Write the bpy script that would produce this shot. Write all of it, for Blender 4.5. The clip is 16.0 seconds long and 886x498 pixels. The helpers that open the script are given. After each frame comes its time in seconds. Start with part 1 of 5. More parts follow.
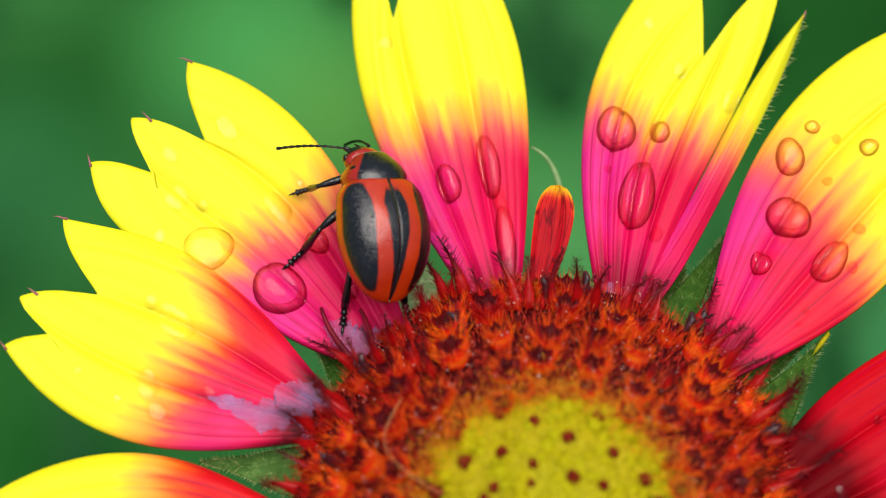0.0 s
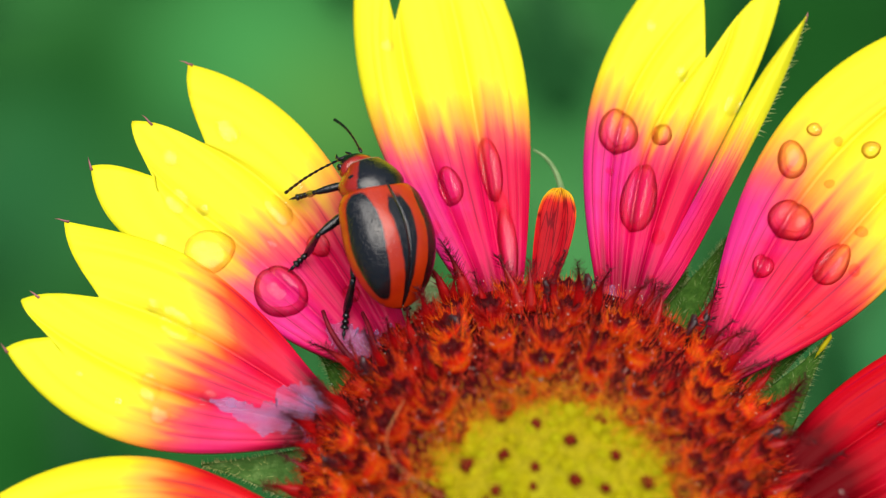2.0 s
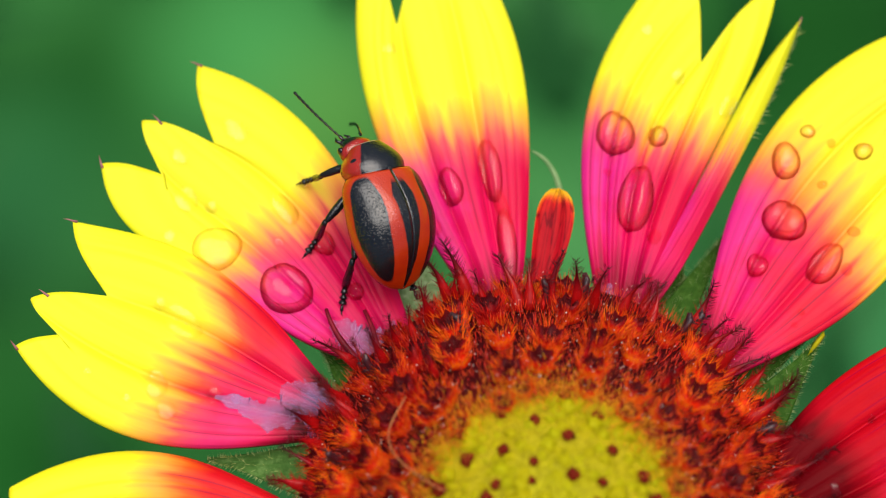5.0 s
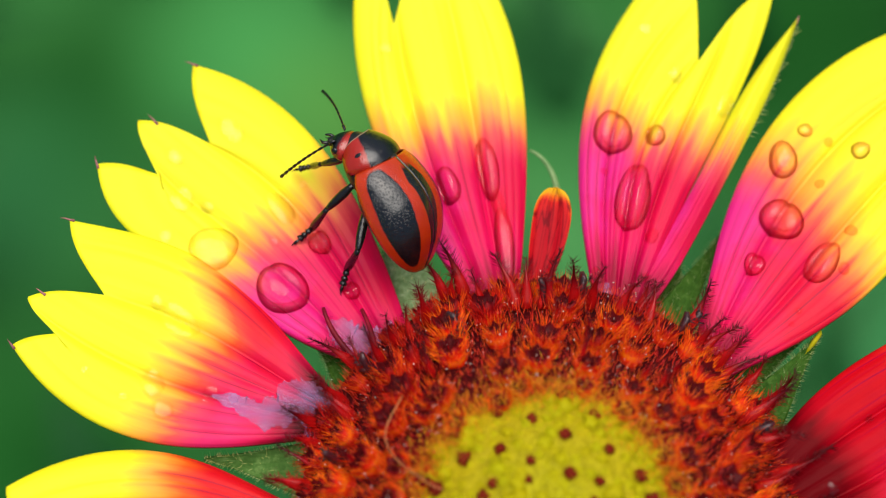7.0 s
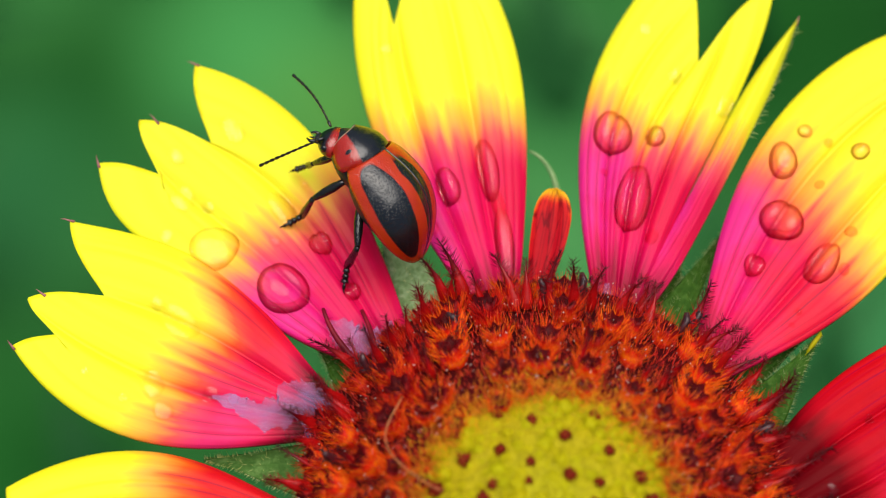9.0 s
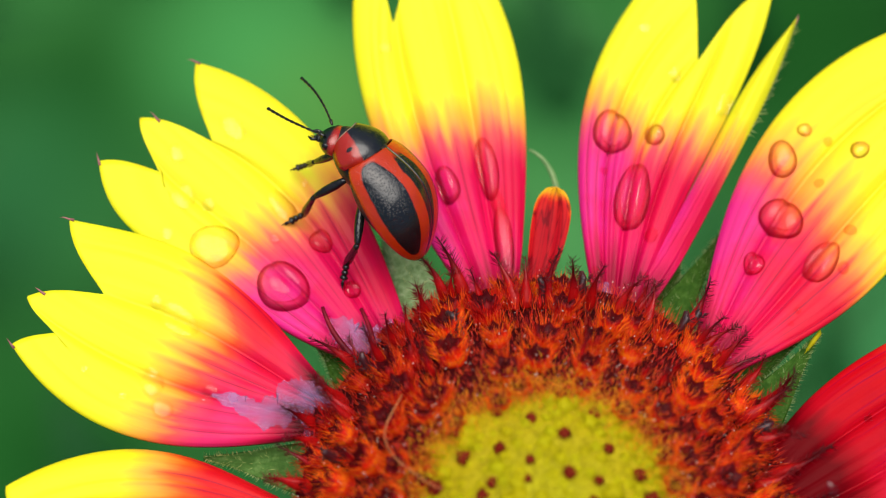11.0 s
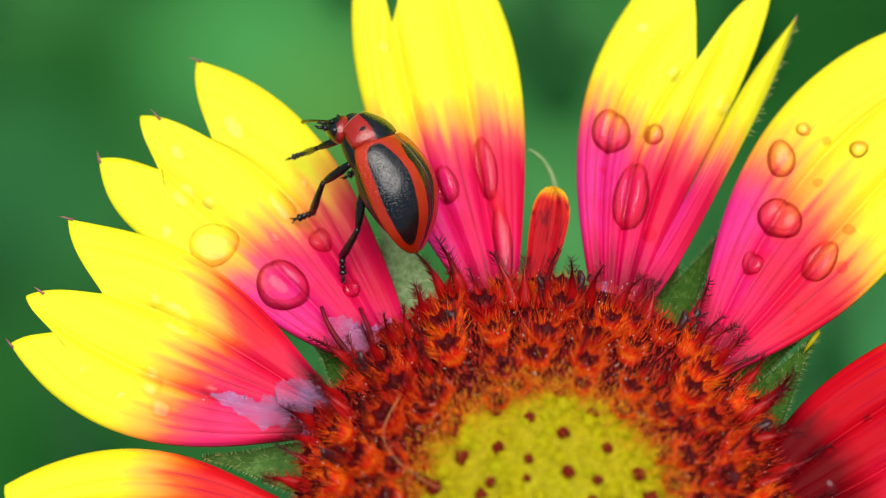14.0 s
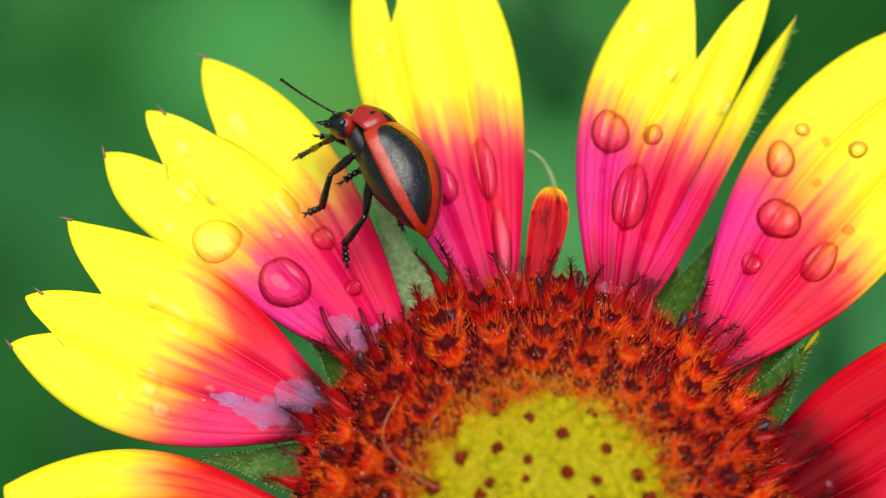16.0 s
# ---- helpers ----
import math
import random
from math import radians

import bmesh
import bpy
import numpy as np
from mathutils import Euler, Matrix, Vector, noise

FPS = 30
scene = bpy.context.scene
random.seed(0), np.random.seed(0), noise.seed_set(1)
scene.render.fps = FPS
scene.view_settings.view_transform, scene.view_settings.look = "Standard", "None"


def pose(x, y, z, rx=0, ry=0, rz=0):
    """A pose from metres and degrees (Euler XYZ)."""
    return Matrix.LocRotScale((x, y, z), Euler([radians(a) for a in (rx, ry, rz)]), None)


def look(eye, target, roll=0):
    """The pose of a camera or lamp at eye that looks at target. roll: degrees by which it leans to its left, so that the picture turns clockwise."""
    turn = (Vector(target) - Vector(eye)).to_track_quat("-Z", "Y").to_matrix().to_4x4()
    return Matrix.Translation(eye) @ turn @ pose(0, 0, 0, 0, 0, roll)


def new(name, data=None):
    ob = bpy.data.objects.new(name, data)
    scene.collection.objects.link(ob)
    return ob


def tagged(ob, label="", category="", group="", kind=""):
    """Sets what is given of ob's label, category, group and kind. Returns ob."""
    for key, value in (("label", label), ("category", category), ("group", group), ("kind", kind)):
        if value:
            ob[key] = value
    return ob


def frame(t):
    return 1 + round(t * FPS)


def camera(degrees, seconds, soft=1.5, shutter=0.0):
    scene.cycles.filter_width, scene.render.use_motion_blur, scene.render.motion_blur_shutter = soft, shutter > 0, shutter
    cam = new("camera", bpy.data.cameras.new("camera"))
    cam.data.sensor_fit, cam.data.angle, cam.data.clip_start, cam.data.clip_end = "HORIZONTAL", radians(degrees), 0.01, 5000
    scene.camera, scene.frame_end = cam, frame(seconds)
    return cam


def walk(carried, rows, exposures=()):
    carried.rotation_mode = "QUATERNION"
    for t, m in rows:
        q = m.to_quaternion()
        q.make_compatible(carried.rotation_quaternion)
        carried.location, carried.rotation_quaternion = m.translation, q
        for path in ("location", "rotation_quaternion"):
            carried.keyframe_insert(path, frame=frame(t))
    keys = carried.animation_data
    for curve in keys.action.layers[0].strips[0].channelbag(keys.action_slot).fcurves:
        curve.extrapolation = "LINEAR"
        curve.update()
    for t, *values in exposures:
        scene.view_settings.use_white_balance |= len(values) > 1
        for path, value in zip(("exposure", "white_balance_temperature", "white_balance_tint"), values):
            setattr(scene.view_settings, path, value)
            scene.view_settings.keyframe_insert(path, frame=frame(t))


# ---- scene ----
# A gaillardia flower head in the open, with a striped leaf beetle climbing on it. Lengths below are in millimetres.
from mathutils.bvhtree import BVHTree

MM = 0.001
TAU = 2 * math.pi
rnd = random.Random(7)

# ---------------------------------------------------------------- camera
TILT = 22.0                    # the camera looks down, this far off the plumb line
cam = camera(26.0, 16.0, soft=1.0)
cam.data.dof.use_dof = True                    # focused on the beetle and the petals; the florets nearer by are soft
cam.data.dof.focus_distance = 0.0994
cam.data.dof.aperture_fstop = 24.0
CAMERA_ROWS = [
    (0.0, -5.129, -23.503, 93.584),
    (0.5, -5.175, -23.342, 93.440),
    (1.0, -5.184, -23.384, 93.523),
    (1.5, -5.164, -23.365, 93.475),
    (2.0, -5.220, -23.334, 93.543),
    (2.5, -5.189, -23.343, 93.512),
    (3.0, -5.252, -23.359, 93.619),
    (3.5, -5.238, -24.108, 95.446),
    (4.0, -5.285, -24.092, 95.423),
    (6.5, -5.148, -24.216, 95.524),
    (7.0, -5.111, -24.176, 95.407),
    (7.5, -5.150, -24.122, 95.495),
    (8.0, -5.160, -24.098, 95.458),
    (8.5, -5.115, -24.137, 95.425),
    (9.0, -5.111, -24.132, 95.425),
    (11.5, -5.067, -24.225, 95.413),
    (12.0, -5.045, -24.214, 95.371),
    (12.5, -5.020, -24.278, 95.408),
    (13.0, -5.019, -24.262, 95.447),
    (13.5, -5.007, -24.275, 95.427),
    (14.0, -5.018, -24.238, 95.400),
    (14.5, -5.013, -24.188, 95.369),
    (15.0, -5.003, -24.209, 95.363),
    (15.5, -4.979, -24.218, 95.357),
    (16.0, -4.977, -24.222, 95.415)]
AIM = Vector((0, math.sin(radians(TILT)), -math.cos(radians(TILT))))
walk(cam, [(t, look(Vector((x, y, z)) * MM, (Vector((x, y, z)) + AIM * 100) * MM)) for t, x, y, z in CAMERA_ROWS],
     exposures=[(0, 0.21), (16, 0.21)])

# ---------------------------------------------------------------- light: a bright, thinly clouded sky
world = bpy.data.worlds.new("sky")
scene.world = world
world.use_nodes = True
wn = world.node_tree
sky = wn.nodes.new("ShaderNodeTexSky")
sky.sky_type = 'NISHITA'
sky.sun_disc = False
sky.sun_elevation = radians(84)
sky.sun_rotation = radians(27)
sky.dust_density = 4.0
wn.nodes["Background"].inputs[1].default_value = 0.085
wn.links.new(sky.outputs[0], wn.nodes["Background"].inputs[0])
sun_data = bpy.data.lights.new("sun", 'SUN')
sun_data.energy = 3.5
sun_data.angle = radians(68)
sun_data.color = (1.0, 0.96, 0.90)
sun = new("sun", sun_data)
sun.matrix_world = look((0.04, 0.08, 0.95), (0, 0, 0))


# ---------------------------------------------------------------- materials
def shader(name):
    m = bpy.data.materials.new(name)
    m.use_nodes = True
    nt = m.node_tree
    nt.nodes.remove(nt.nodes["Principled BSDF"])
    return m, nt, nt.nodes["Material Output"]


def nod(nt, kind, **values):
    n = nt.nodes.new("ShaderNode" + kind)
    for key, value in values.items():
        n.inputs[key.replace("_", " ")].default_value = value
    return n


def ramp(nt, fac, stops, ease='LINEAR'):
    n = nt.nodes.new("ShaderNodeValToRGB")
    n.color_ramp.interpolation = ease
    el = n.color_ramp.elements
    while len(el) < len(stops):
        el.new(0.5)
    for e, (p, c) in zip(el, stops):
        e.position = p
        e.color = (*c, 1) if len(c) == 3 else c
    nt.links.new(fac, n.inputs[0])
    return n.outputs[0]


def maths(nt, op, a, b=0.0, c=None):
    n = nt.nodes.new("ShaderNodeMath")
    n.operation = op
    for i, v in enumerate((a, b, c)):
        if v is None:
            continue
        if isinstance(v, (int, float)):
            n.inputs[i].default_value = v
        else:
            nt.links.new(v, n.inputs[i])
    return n.outputs[0]


def blend(nt, fac, a, b, mode='MIX'):
    n = nt.nodes.new("ShaderNodeMix")
    n.data_type = 'RGBA'
    n.blend_type = mode
    for i, v in ((0, fac), (6, a), (7, b)):
        if isinstance(v, (int, float)):
            n.inputs[i].default_value = v
        elif isinstance(v, tuple):
            n.inputs[i].default_value = (*v, 1)
        else:
            nt.links.new(v, n.inputs[i])
    return n.outputs[2]


def coords(nt, which="Object", scale=(1, 1, 1)):
    tc = nt.nodes.new("ShaderNodeTexCoord")
    mp = nt.nodes.new("ShaderNodeMapping")
    mp.inputs["Scale"].default_value = scale
    nt.links.new(tc.outputs[which], mp.inputs[0])
    return mp.outputs[0]


def noisy(nt, vec, scale, detail=3.0, rough=0.55):
    n = nod(nt, "TexNoise", Scale=scale, Detail=detail, Roughness=rough)
    nt.links.new(vec, n.inputs["Vector"])
    return n.outputs[0]


def bumped(nt, height, strength, dist):
    n = nod(nt, "Bump", Strength=strength, Distance=dist)
    nt.links.new(height, n.inputs["Height"])
    return n.outputs[0]


def surface(nt, out, color, rough=0.5, normal=None, spec=0.5, coat=0.0, coat_rough=0.1, sheer=0.0, sheen=0.0, sheer_color=None):
    p = nod(nt, "BsdfPrincipled")
    p.inputs["Specular IOR Level"].default_value = spec
    p.inputs["Coat Weight"].default_value = coat
    p.inputs["Coat Roughness"].default_value = coat_rough
    p.inputs["Sheen Weight"].default_value = sheen
    for key, v in (("Base Color", color), ("Roughness", rough)):
        if isinstance(v, tuple):
            p.inputs[key].default_value = (*v, 1)
        elif isinstance(v, (int, float)):
            p.inputs[key].default_value = v
        else:
            nt.links.new(v, p.inputs[key])
    if normal is not None:
        nt.links.new(normal, p.inputs["Normal"])
        nt.links.new(normal, p.inputs["Coat Normal"])
    end = p.outputs[0]
    if sheer:
        tr = nod(nt, "BsdfTranslucent")
        c = sheer_color or color
        if isinstance(c, tuple):
            tr.inputs[0].default_value = (*c, 1)
        else:
            nt.links.new(c, tr.inputs[0])
        mx = nod(nt, "MixShader", Fac=sheer)
        nt.links.new(end, mx.inputs[1])
        nt.links.new(tr.outputs[0], mx.inputs[2])
        end = mx.outputs[0]
    nt.links.new(end, out.inputs[0])
    return p


def petal_material(name, inner, middle, edge, yellow, turn, drift_a=(0.66, 0.002, 0.018), drift_b=(0.74, 0.012, 0.15), ribs=11.0, base=0.0, gloss=0.16):
    """Two-toned petal: UV runs across (x) and from the base to the lobes (y); turn is where red gives way to yellow, along the ribs later."""
    m, nt, out = shader(name)
    uv = nt.nodes.new("ShaderNodeUVMap").outputs[0]
    sep = nt.nodes.new("ShaderNodeSeparateXYZ")
    nt.links.new(uv, sep.inputs[0])

    def stretched(x, y):
        mp = nt.nodes.new("ShaderNodeMapping")
        mp.inputs["Scale"].default_value = (x, y, 1)
        nt.links.new(uv, mp.inputs[0])
        return mp.outputs[0]
    streak = noisy(nt, stretched(4.5, 1.1), 1.0, 4.0, 0.6)
    veins = noisy(nt, stretched(30, 1.2), 1.0, 2.5, 0.6)
    blot = noisy(nt, coords(nt, "Object"), 420.0, 3.0)
    cells = noisy(nt, coords(nt, "Object"), 5000.0, 2.0)
    # ribs run from base to tip, unevenly spaced, each fading in and out
    sway = noisy(nt, stretched(3.2, 0.5), 1.0, 2.0, 0.5)
    phase = maths(nt, 'ADD', maths(nt, 'MULTIPLY', sep.outputs[0], ribs), maths(nt, 'MULTIPLY', sway, 2.6))
    tri = maths(nt, 'MULTIPLY', maths(nt, 'PINGPONG', phase, 0.5), 2.0)
    much = ramp(nt, noisy(nt, stretched(7.0, 1.6), 1.0, 2.0, 0.5), [(0.34, (0.08, 0.08, 0.08)), (0.60, (1, 1, 1))])
    line = maths(nt, 'MULTIPLY', ramp(nt, tri, [(0.0, (1, 1, 1)), (0.15, (0, 0, 0))], 'EASE'), much)
    broad = maths(nt, 'MULTIPLY', ramp(nt, tri, [(0.0, (1, 1, 1)), (0.75, (0, 0, 0))], 'EASE'), much)
    zone = maths(nt, 'ADD', sep.outputs[1], maths(nt, 'MULTIPLY', maths(nt, 'SUBTRACT', streak, 0.5), 0.27))
    zone = maths(nt, 'ADD', zone, maths(nt, 'MULTIPLY', maths(nt, 'SUBTRACT', veins, 0.5), 0.02))
    zone = maths(nt, 'SUBTRACT', zone, maths(nt, 'MULTIPLY', broad, 0.038))
    zone = maths(nt, 'ADD', zone, 0.53 - turn)
    col = ramp(nt, zone, [(base, inner), (base + 0.12, middle), (0.36, middle), (0.445, edge), (0.525, (0.90, 0.44, 0.045)), (0.61, yellow), (1.0, yellow)])
    # crimson and magenta drift, drift_b's violet also painting sky sheen; darker veins in the red half
    redness = ramp(nt, zone, [(base + 0.08, (0, 0, 0)), (base + 0.18, (1, 1, 1)), (0.36, (1, 1, 1)), (0.50, (0, 0, 0))])
    across = maths(nt, 'ADD', maths(nt, 'FRACT', sep.outputs[0]), maths(nt, 'MULTIPLY', maths(nt, 'SUBTRACT', blot, 0.5), 0.9))
    drift = ramp(nt, across, [(0.10, drift_b), (0.45, middle), (0.85, drift_a)])
    col = blend(nt, maths(nt, 'MULTIPLY', redness, 0.75), col, drift)
    dark = ramp(nt, veins, [(0.30, (1, 1, 1)), (0.47, (0, 0, 0))])
    col = blend(nt, maths(nt, 'MULTIPLY', maths(nt, 'MULTIPLY', dark, redness), 0.20), col, (0.40, 0.0, 0.035))
    col = blend(nt, maths(nt, 'MULTIPLY', maths(nt, 'MULTIPLY', broad, redness), 0.32), col, (0.62, 0.002, 0.02))
    col = blend(nt, maths(nt, 'MULTIPLY', maths(nt, 'MULTIPLY', line, redness), 0.80), col, (0.30, 0.0, 0.04))
    gold = ramp(nt, zone, [(0.52, (0, 0, 0)), (0.68, (1, 1, 1))])
    # gold along the ribs: vein colour, and shading painted into the creases
    col = blend(nt, maths(nt, 'MULTIPLY', maths(nt, 'MULTIPLY', broad, gold), 0.34), col, (0.84, 0.56, 0.0))
    h = maths(nt, 'ADD', maths(nt, 'MULTIPLY', veins, 0.55), maths(nt, 'MULTIPLY', cells, 0.15))
    h = maths(nt, 'SUBTRACT', h, maths(nt, 'MULTIPLY', broad, 0.5))
    surface(nt, out, col, 0.42, bumped(nt, h, 0.30, 0.0002), spec=gloss, sheer=0.24)
    return m


PINK = petal_material("petal_pink_yellow", (0.32, 0.001, 0.030), (0.75, 0.004, 0.105), (0.88, 0.13, 0.09), (0.86, 0.83, 0.020), 0.57, (0.70, 0.004, 0.045), (0.78, 0.030, 0.30), base=0.03)
SCARLET = petal_material("petal_scarlet_yellow", (0.12, 0.0, 0.004), (0.72, 0.010, 0.010), (0.88, 0.15, 0.008), (0.86, 0.80, 0.014), 0.60, (0.70, 0.004, 0.010), (0.76, 0.015, 0.02))
ROSE = petal_material("petal_rose_scarlet_yellow", (0.07, 0.0, 0.004), (0.75, 0.009, 0.070), (0.88, 0.11, 0.022), (0.86, 0.84, 0.018), 0.57, (0.70, 0.007, 0.006), (0.80, 0.030, 0.18), base=0.12)
GOLDEN_PINK = petal_material("petal_pink_gold", (0.34, 0.001, 0.035), (0.76, 0.006, 0.085), (0.88, 0.15, 0.05), (0.86, 0.77, 0.016), 0.57, (0.74, 0.010, 0.025), (0.74, 0.025, 0.27), base=0.03)
CRIMSON = petal_material("petal_crimson", (0.15, 0.0, 0.003), (0.50, 0.002, 0.012), (0.80, 0.07, 0.006), (0.90, 0.66, 0.010), 0.92, (0.74, 0.012, 0.07), (0.60, 0.002, 0.006), gloss=0.05)


def spoon_material():
    """Red with a net of dark veins and an orange-yellow rim: UV x across, y from base to tip."""
    m, nt, out = shader("petal_red_veined")
    uv = nt.nodes.new("ShaderNodeUVMap").outputs[0]
    sep = nt.nodes.new("ShaderNodeSeparateXYZ")
    nt.links.new(uv, sep.inputs[0])
    mp = nt.nodes.new("ShaderNodeMapping")
    mp.inputs["Scale"].default_value = (8.0, 2.4, 1)
    nt.links.new(uv, mp.inputs[0])
    net = nod(nt, "TexVoronoi", Scale=1.0)
    net.feature = 'DISTANCE_TO_EDGE'
    nt.links.new(mp.outputs[0], net.inputs["Vector"])
    n = noisy(nt, coords(nt, "Object"), 1200.0, 3.0)
    k = maths(nt, 'ABSOLUTE', maths(nt, 'SUBTRACT', maths(nt, 'MULTIPLY', sep.outputs[0], 2.0), 1.0))
    rim = maths(nt, 'ADD', maths(nt, 'MULTIPLY', maths(nt, 'POWER', k, 6.0), 0.42), maths(nt, 'POWER', sep.outputs[1], 9.0))
    rim = maths(nt, 'MULTIPLY', maths(nt, 'ADD', rim, maths(nt, 'MULTIPLY', maths(nt, 'SUBTRACT', n, 0.5), 0.5)), sep.outputs[1])
    col = ramp(nt, rim, [(0.0, (0.44, 0.003, 0.012)), (0.24, (0.62, 0.012, 0.010)), (0.42, (0.82, 0.12, 0.010)), (0.68, (0.86, 0.46, 0.012))])
    veins = ramp(nt, maths(nt, 'ADD', net.outputs["Distance"], maths(nt, 'MULTIPLY', maths(nt, 'SUBTRACT', n, 0.5), 0.10)), [(0.02, (1, 1, 1)), (0.085, (0, 0, 0))])
    col = blend(nt, maths(nt, 'MULTIPLY', veins, 0.72), col, (0.10, 0.001, 0.005))
    surface(nt, out, col, 0.45, bumped(nt, n, 0.3, 0.0002), spec=0.08, sheer=0.22)
    return m


TUBE = spoon_material()



def leaf_material(name, dark, mid, pale):
    m, nt, out = shader(name)
    v = coords(nt, "Object")
    fine = noisy(nt, v, 2600.0, 4.0, 0.7)
    big = noisy(nt, v, 350.0, 3.0)
    col = ramp(nt, fine, [(0.30, dark), (0.52, mid), (0.74, pale)])
    col = blend(nt, maths(nt, 'MULTIPLY', big, 0.5), col, mid)
    surface(nt, out, col, 0.6, bumped(nt, fine, 0.6, 0.0002), spec=0.08, sheer=0.15)
    return m


def plain(name, stops, scale, rough=0.5, bump=0.3, dist=0.0001, detail=3.0, **more):
    m, nt, out = shader(name)
    f = noisy(nt, coords(nt, "Object"), scale, detail, 0.6)
    surface(nt, out, ramp(nt, f, stops), rough, bumped(nt, f, bump, dist), **more)
    return m


LEAF = leaf_material("leaf_grey_green", (0.09, 0.18, 0.05), (0.24, 0.36, 0.15), (0.48, 0.58, 0.36))
DARK_LEAF = leaf_material("leaf_deep_green", (0.014, 0.055, 0.005), (0.036, 0.10, 0.010), (0.10, 0.19, 0.035))
MID_LEAF = leaf_material("leaf_fresh_green", (0.028, 0.085, 0.012), (0.070, 0.16, 0.030), (0.20, 0.32, 0.10))
STEM = plain("stem_green", [(0.3, (0.05, 0.10, 0.03)), (0.7, (0.12, 0.20, 0.06))], 600, 0.5)
DARK_TUFT = plain("tuft_dark", [(0.3, (0.012, 0.004, 0.006)), (0.7, (0.09, 0.006, 0.010))], 1500, 0.4)
TUFT = plain("tuft_dark_red", [(0.3, (0.08, 0.005, 0.002)), (0.7, (0.24, 0.020, 0.004))], 2500, 0.7, spec=0.1, sheer=0.1)
STYLE = plain("style_maroon", [(0.3, (0.07, 0.002, 0.008)), (0.7, (0.20, 0.005, 0.016))], 1500, 0.4, spec=0.15)
TENDRIL = plain("pale_green", [(0.3, (0.12, 0.22, 0.08)), (0.7, (0.26, 0.38, 0.16))], 900, 0.5, spec=0.2)
MUCRO = plain("petal_point_purple", [(0.3, (0.14, 0.03, 0.04)), (0.7, (0.38, 0.15, 0.14))], 900, 0.5)
DOWN = plain("down_yellow_green", [(0.3, (0.38, 0.35, 0.004)), (0.7, (0.60, 0.52, 0.010))], 700, 0.6, spec=0.1, sheer=0.4)
PALE_HAIR = plain("pale_hair", [(0.3, (0.55, 0.50, 0.12)), (0.7, (0.80, 0.75, 0.35))], 900, 0.4, sheer=0.3)
GOLD_HAIR = plain("hair_golden", [(0.3, (0.86, 0.20, 0.004)), (0.7, (0.80, 0.50, 0.008))], 700, 0.4, spec=0.25, sheer=0.35)
BRACT_HAIR = plain("bract_hair", [(0.3, (0.22, 0.28, 0.08)), (0.7, (0.42, 0.48, 0.20))], 900, 0.4, sheer=0.3)
POLLEN = plain("pollen_white", [(0.3, (0.75, 0.70, 0.55)), (0.7, (0.9, 0.88, 0.8))], 900, 0.3)
FIBRE = plain("fibre_tan", [(0.3, (0.36, 0.09, 0.02)), (0.7, (0.52, 0.20, 0.05))], 800, 0.5)


def hair_material():
    m, nt, out = shader("fuzz_orange_red")
    one = nt.nodes.new("ShaderNodeNewGeometry").outputs["Random Per Island"]
    patch = noisy(nt, coords(nt, "Object"), 420.0, 2.0)
    f = maths(nt, 'ADD', maths(nt, 'MULTIPLY', one, 0.55), maths(nt, 'MULTIPLY', patch, 0.55))
    col = ramp(nt, f, [(0.2, (0.46, 0.003, 0.002)), (0.45, (0.84, 0.012, 0.003)), (0.70, (0.90, 0.065, 0.003)), (0.95, (0.94, 0.22, 0.008))])
    surface(nt, out, col, 0.30, spec=0.6, sheer=0.36)
    return m


HAIR = hair_material()


def floret_material(name, low, high, sheer):
    """Orange-red floret: UV y runs from the base up to the dark mouth; low and high steer how many are deep red."""
    m, nt, out = shader(name)
    uv = nt.nodes.new("ShaderNodeUVMap").outputs[0]
    sep = nt.nodes.new("ShaderNodeSeparateXYZ")
    nt.links.new(uv, sep.inputs[0])
    n = noisy(nt, coords(nt, "Object"), 1700.0, 4.0, 0.7)
    info = nt.nodes.new("ShaderNodeObjectInfo").outputs["Random"]
    one = nt.nodes.new("ShaderNodeNewGeometry").outputs["Random Per Island"]
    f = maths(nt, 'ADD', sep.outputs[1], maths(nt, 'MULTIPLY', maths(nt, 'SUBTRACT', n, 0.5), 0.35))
    # both ramps start dark at the foot: gap shade painted on the flank
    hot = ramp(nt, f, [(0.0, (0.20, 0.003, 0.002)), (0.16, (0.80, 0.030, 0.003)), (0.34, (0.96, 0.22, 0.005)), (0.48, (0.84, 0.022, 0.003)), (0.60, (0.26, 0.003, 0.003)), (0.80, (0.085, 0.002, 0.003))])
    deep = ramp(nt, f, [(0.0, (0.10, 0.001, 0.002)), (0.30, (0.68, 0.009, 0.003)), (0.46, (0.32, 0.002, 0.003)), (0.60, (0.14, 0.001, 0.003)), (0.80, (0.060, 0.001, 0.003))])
    k = maths(nt, 'ADD', maths(nt, 'MULTIPLY', info, 0.7), maths(nt, 'MULTIPLY', one, 0.3))
    surface(nt, out, blend(nt, ramp(nt, k, [(low, (0, 0, 0)), (high, (1, 1, 1))]), hot, deep), 0.45, bumped(nt, n, 0.5, 0.0002), spec=0.12, sheer=sheer)
    return m


FLORET = floret_material("floret_orange", 0.60, 1.0, 0.42)
DEEP_FLORET = floret_material("floret_red", 0.25, 0.70, 0.25)


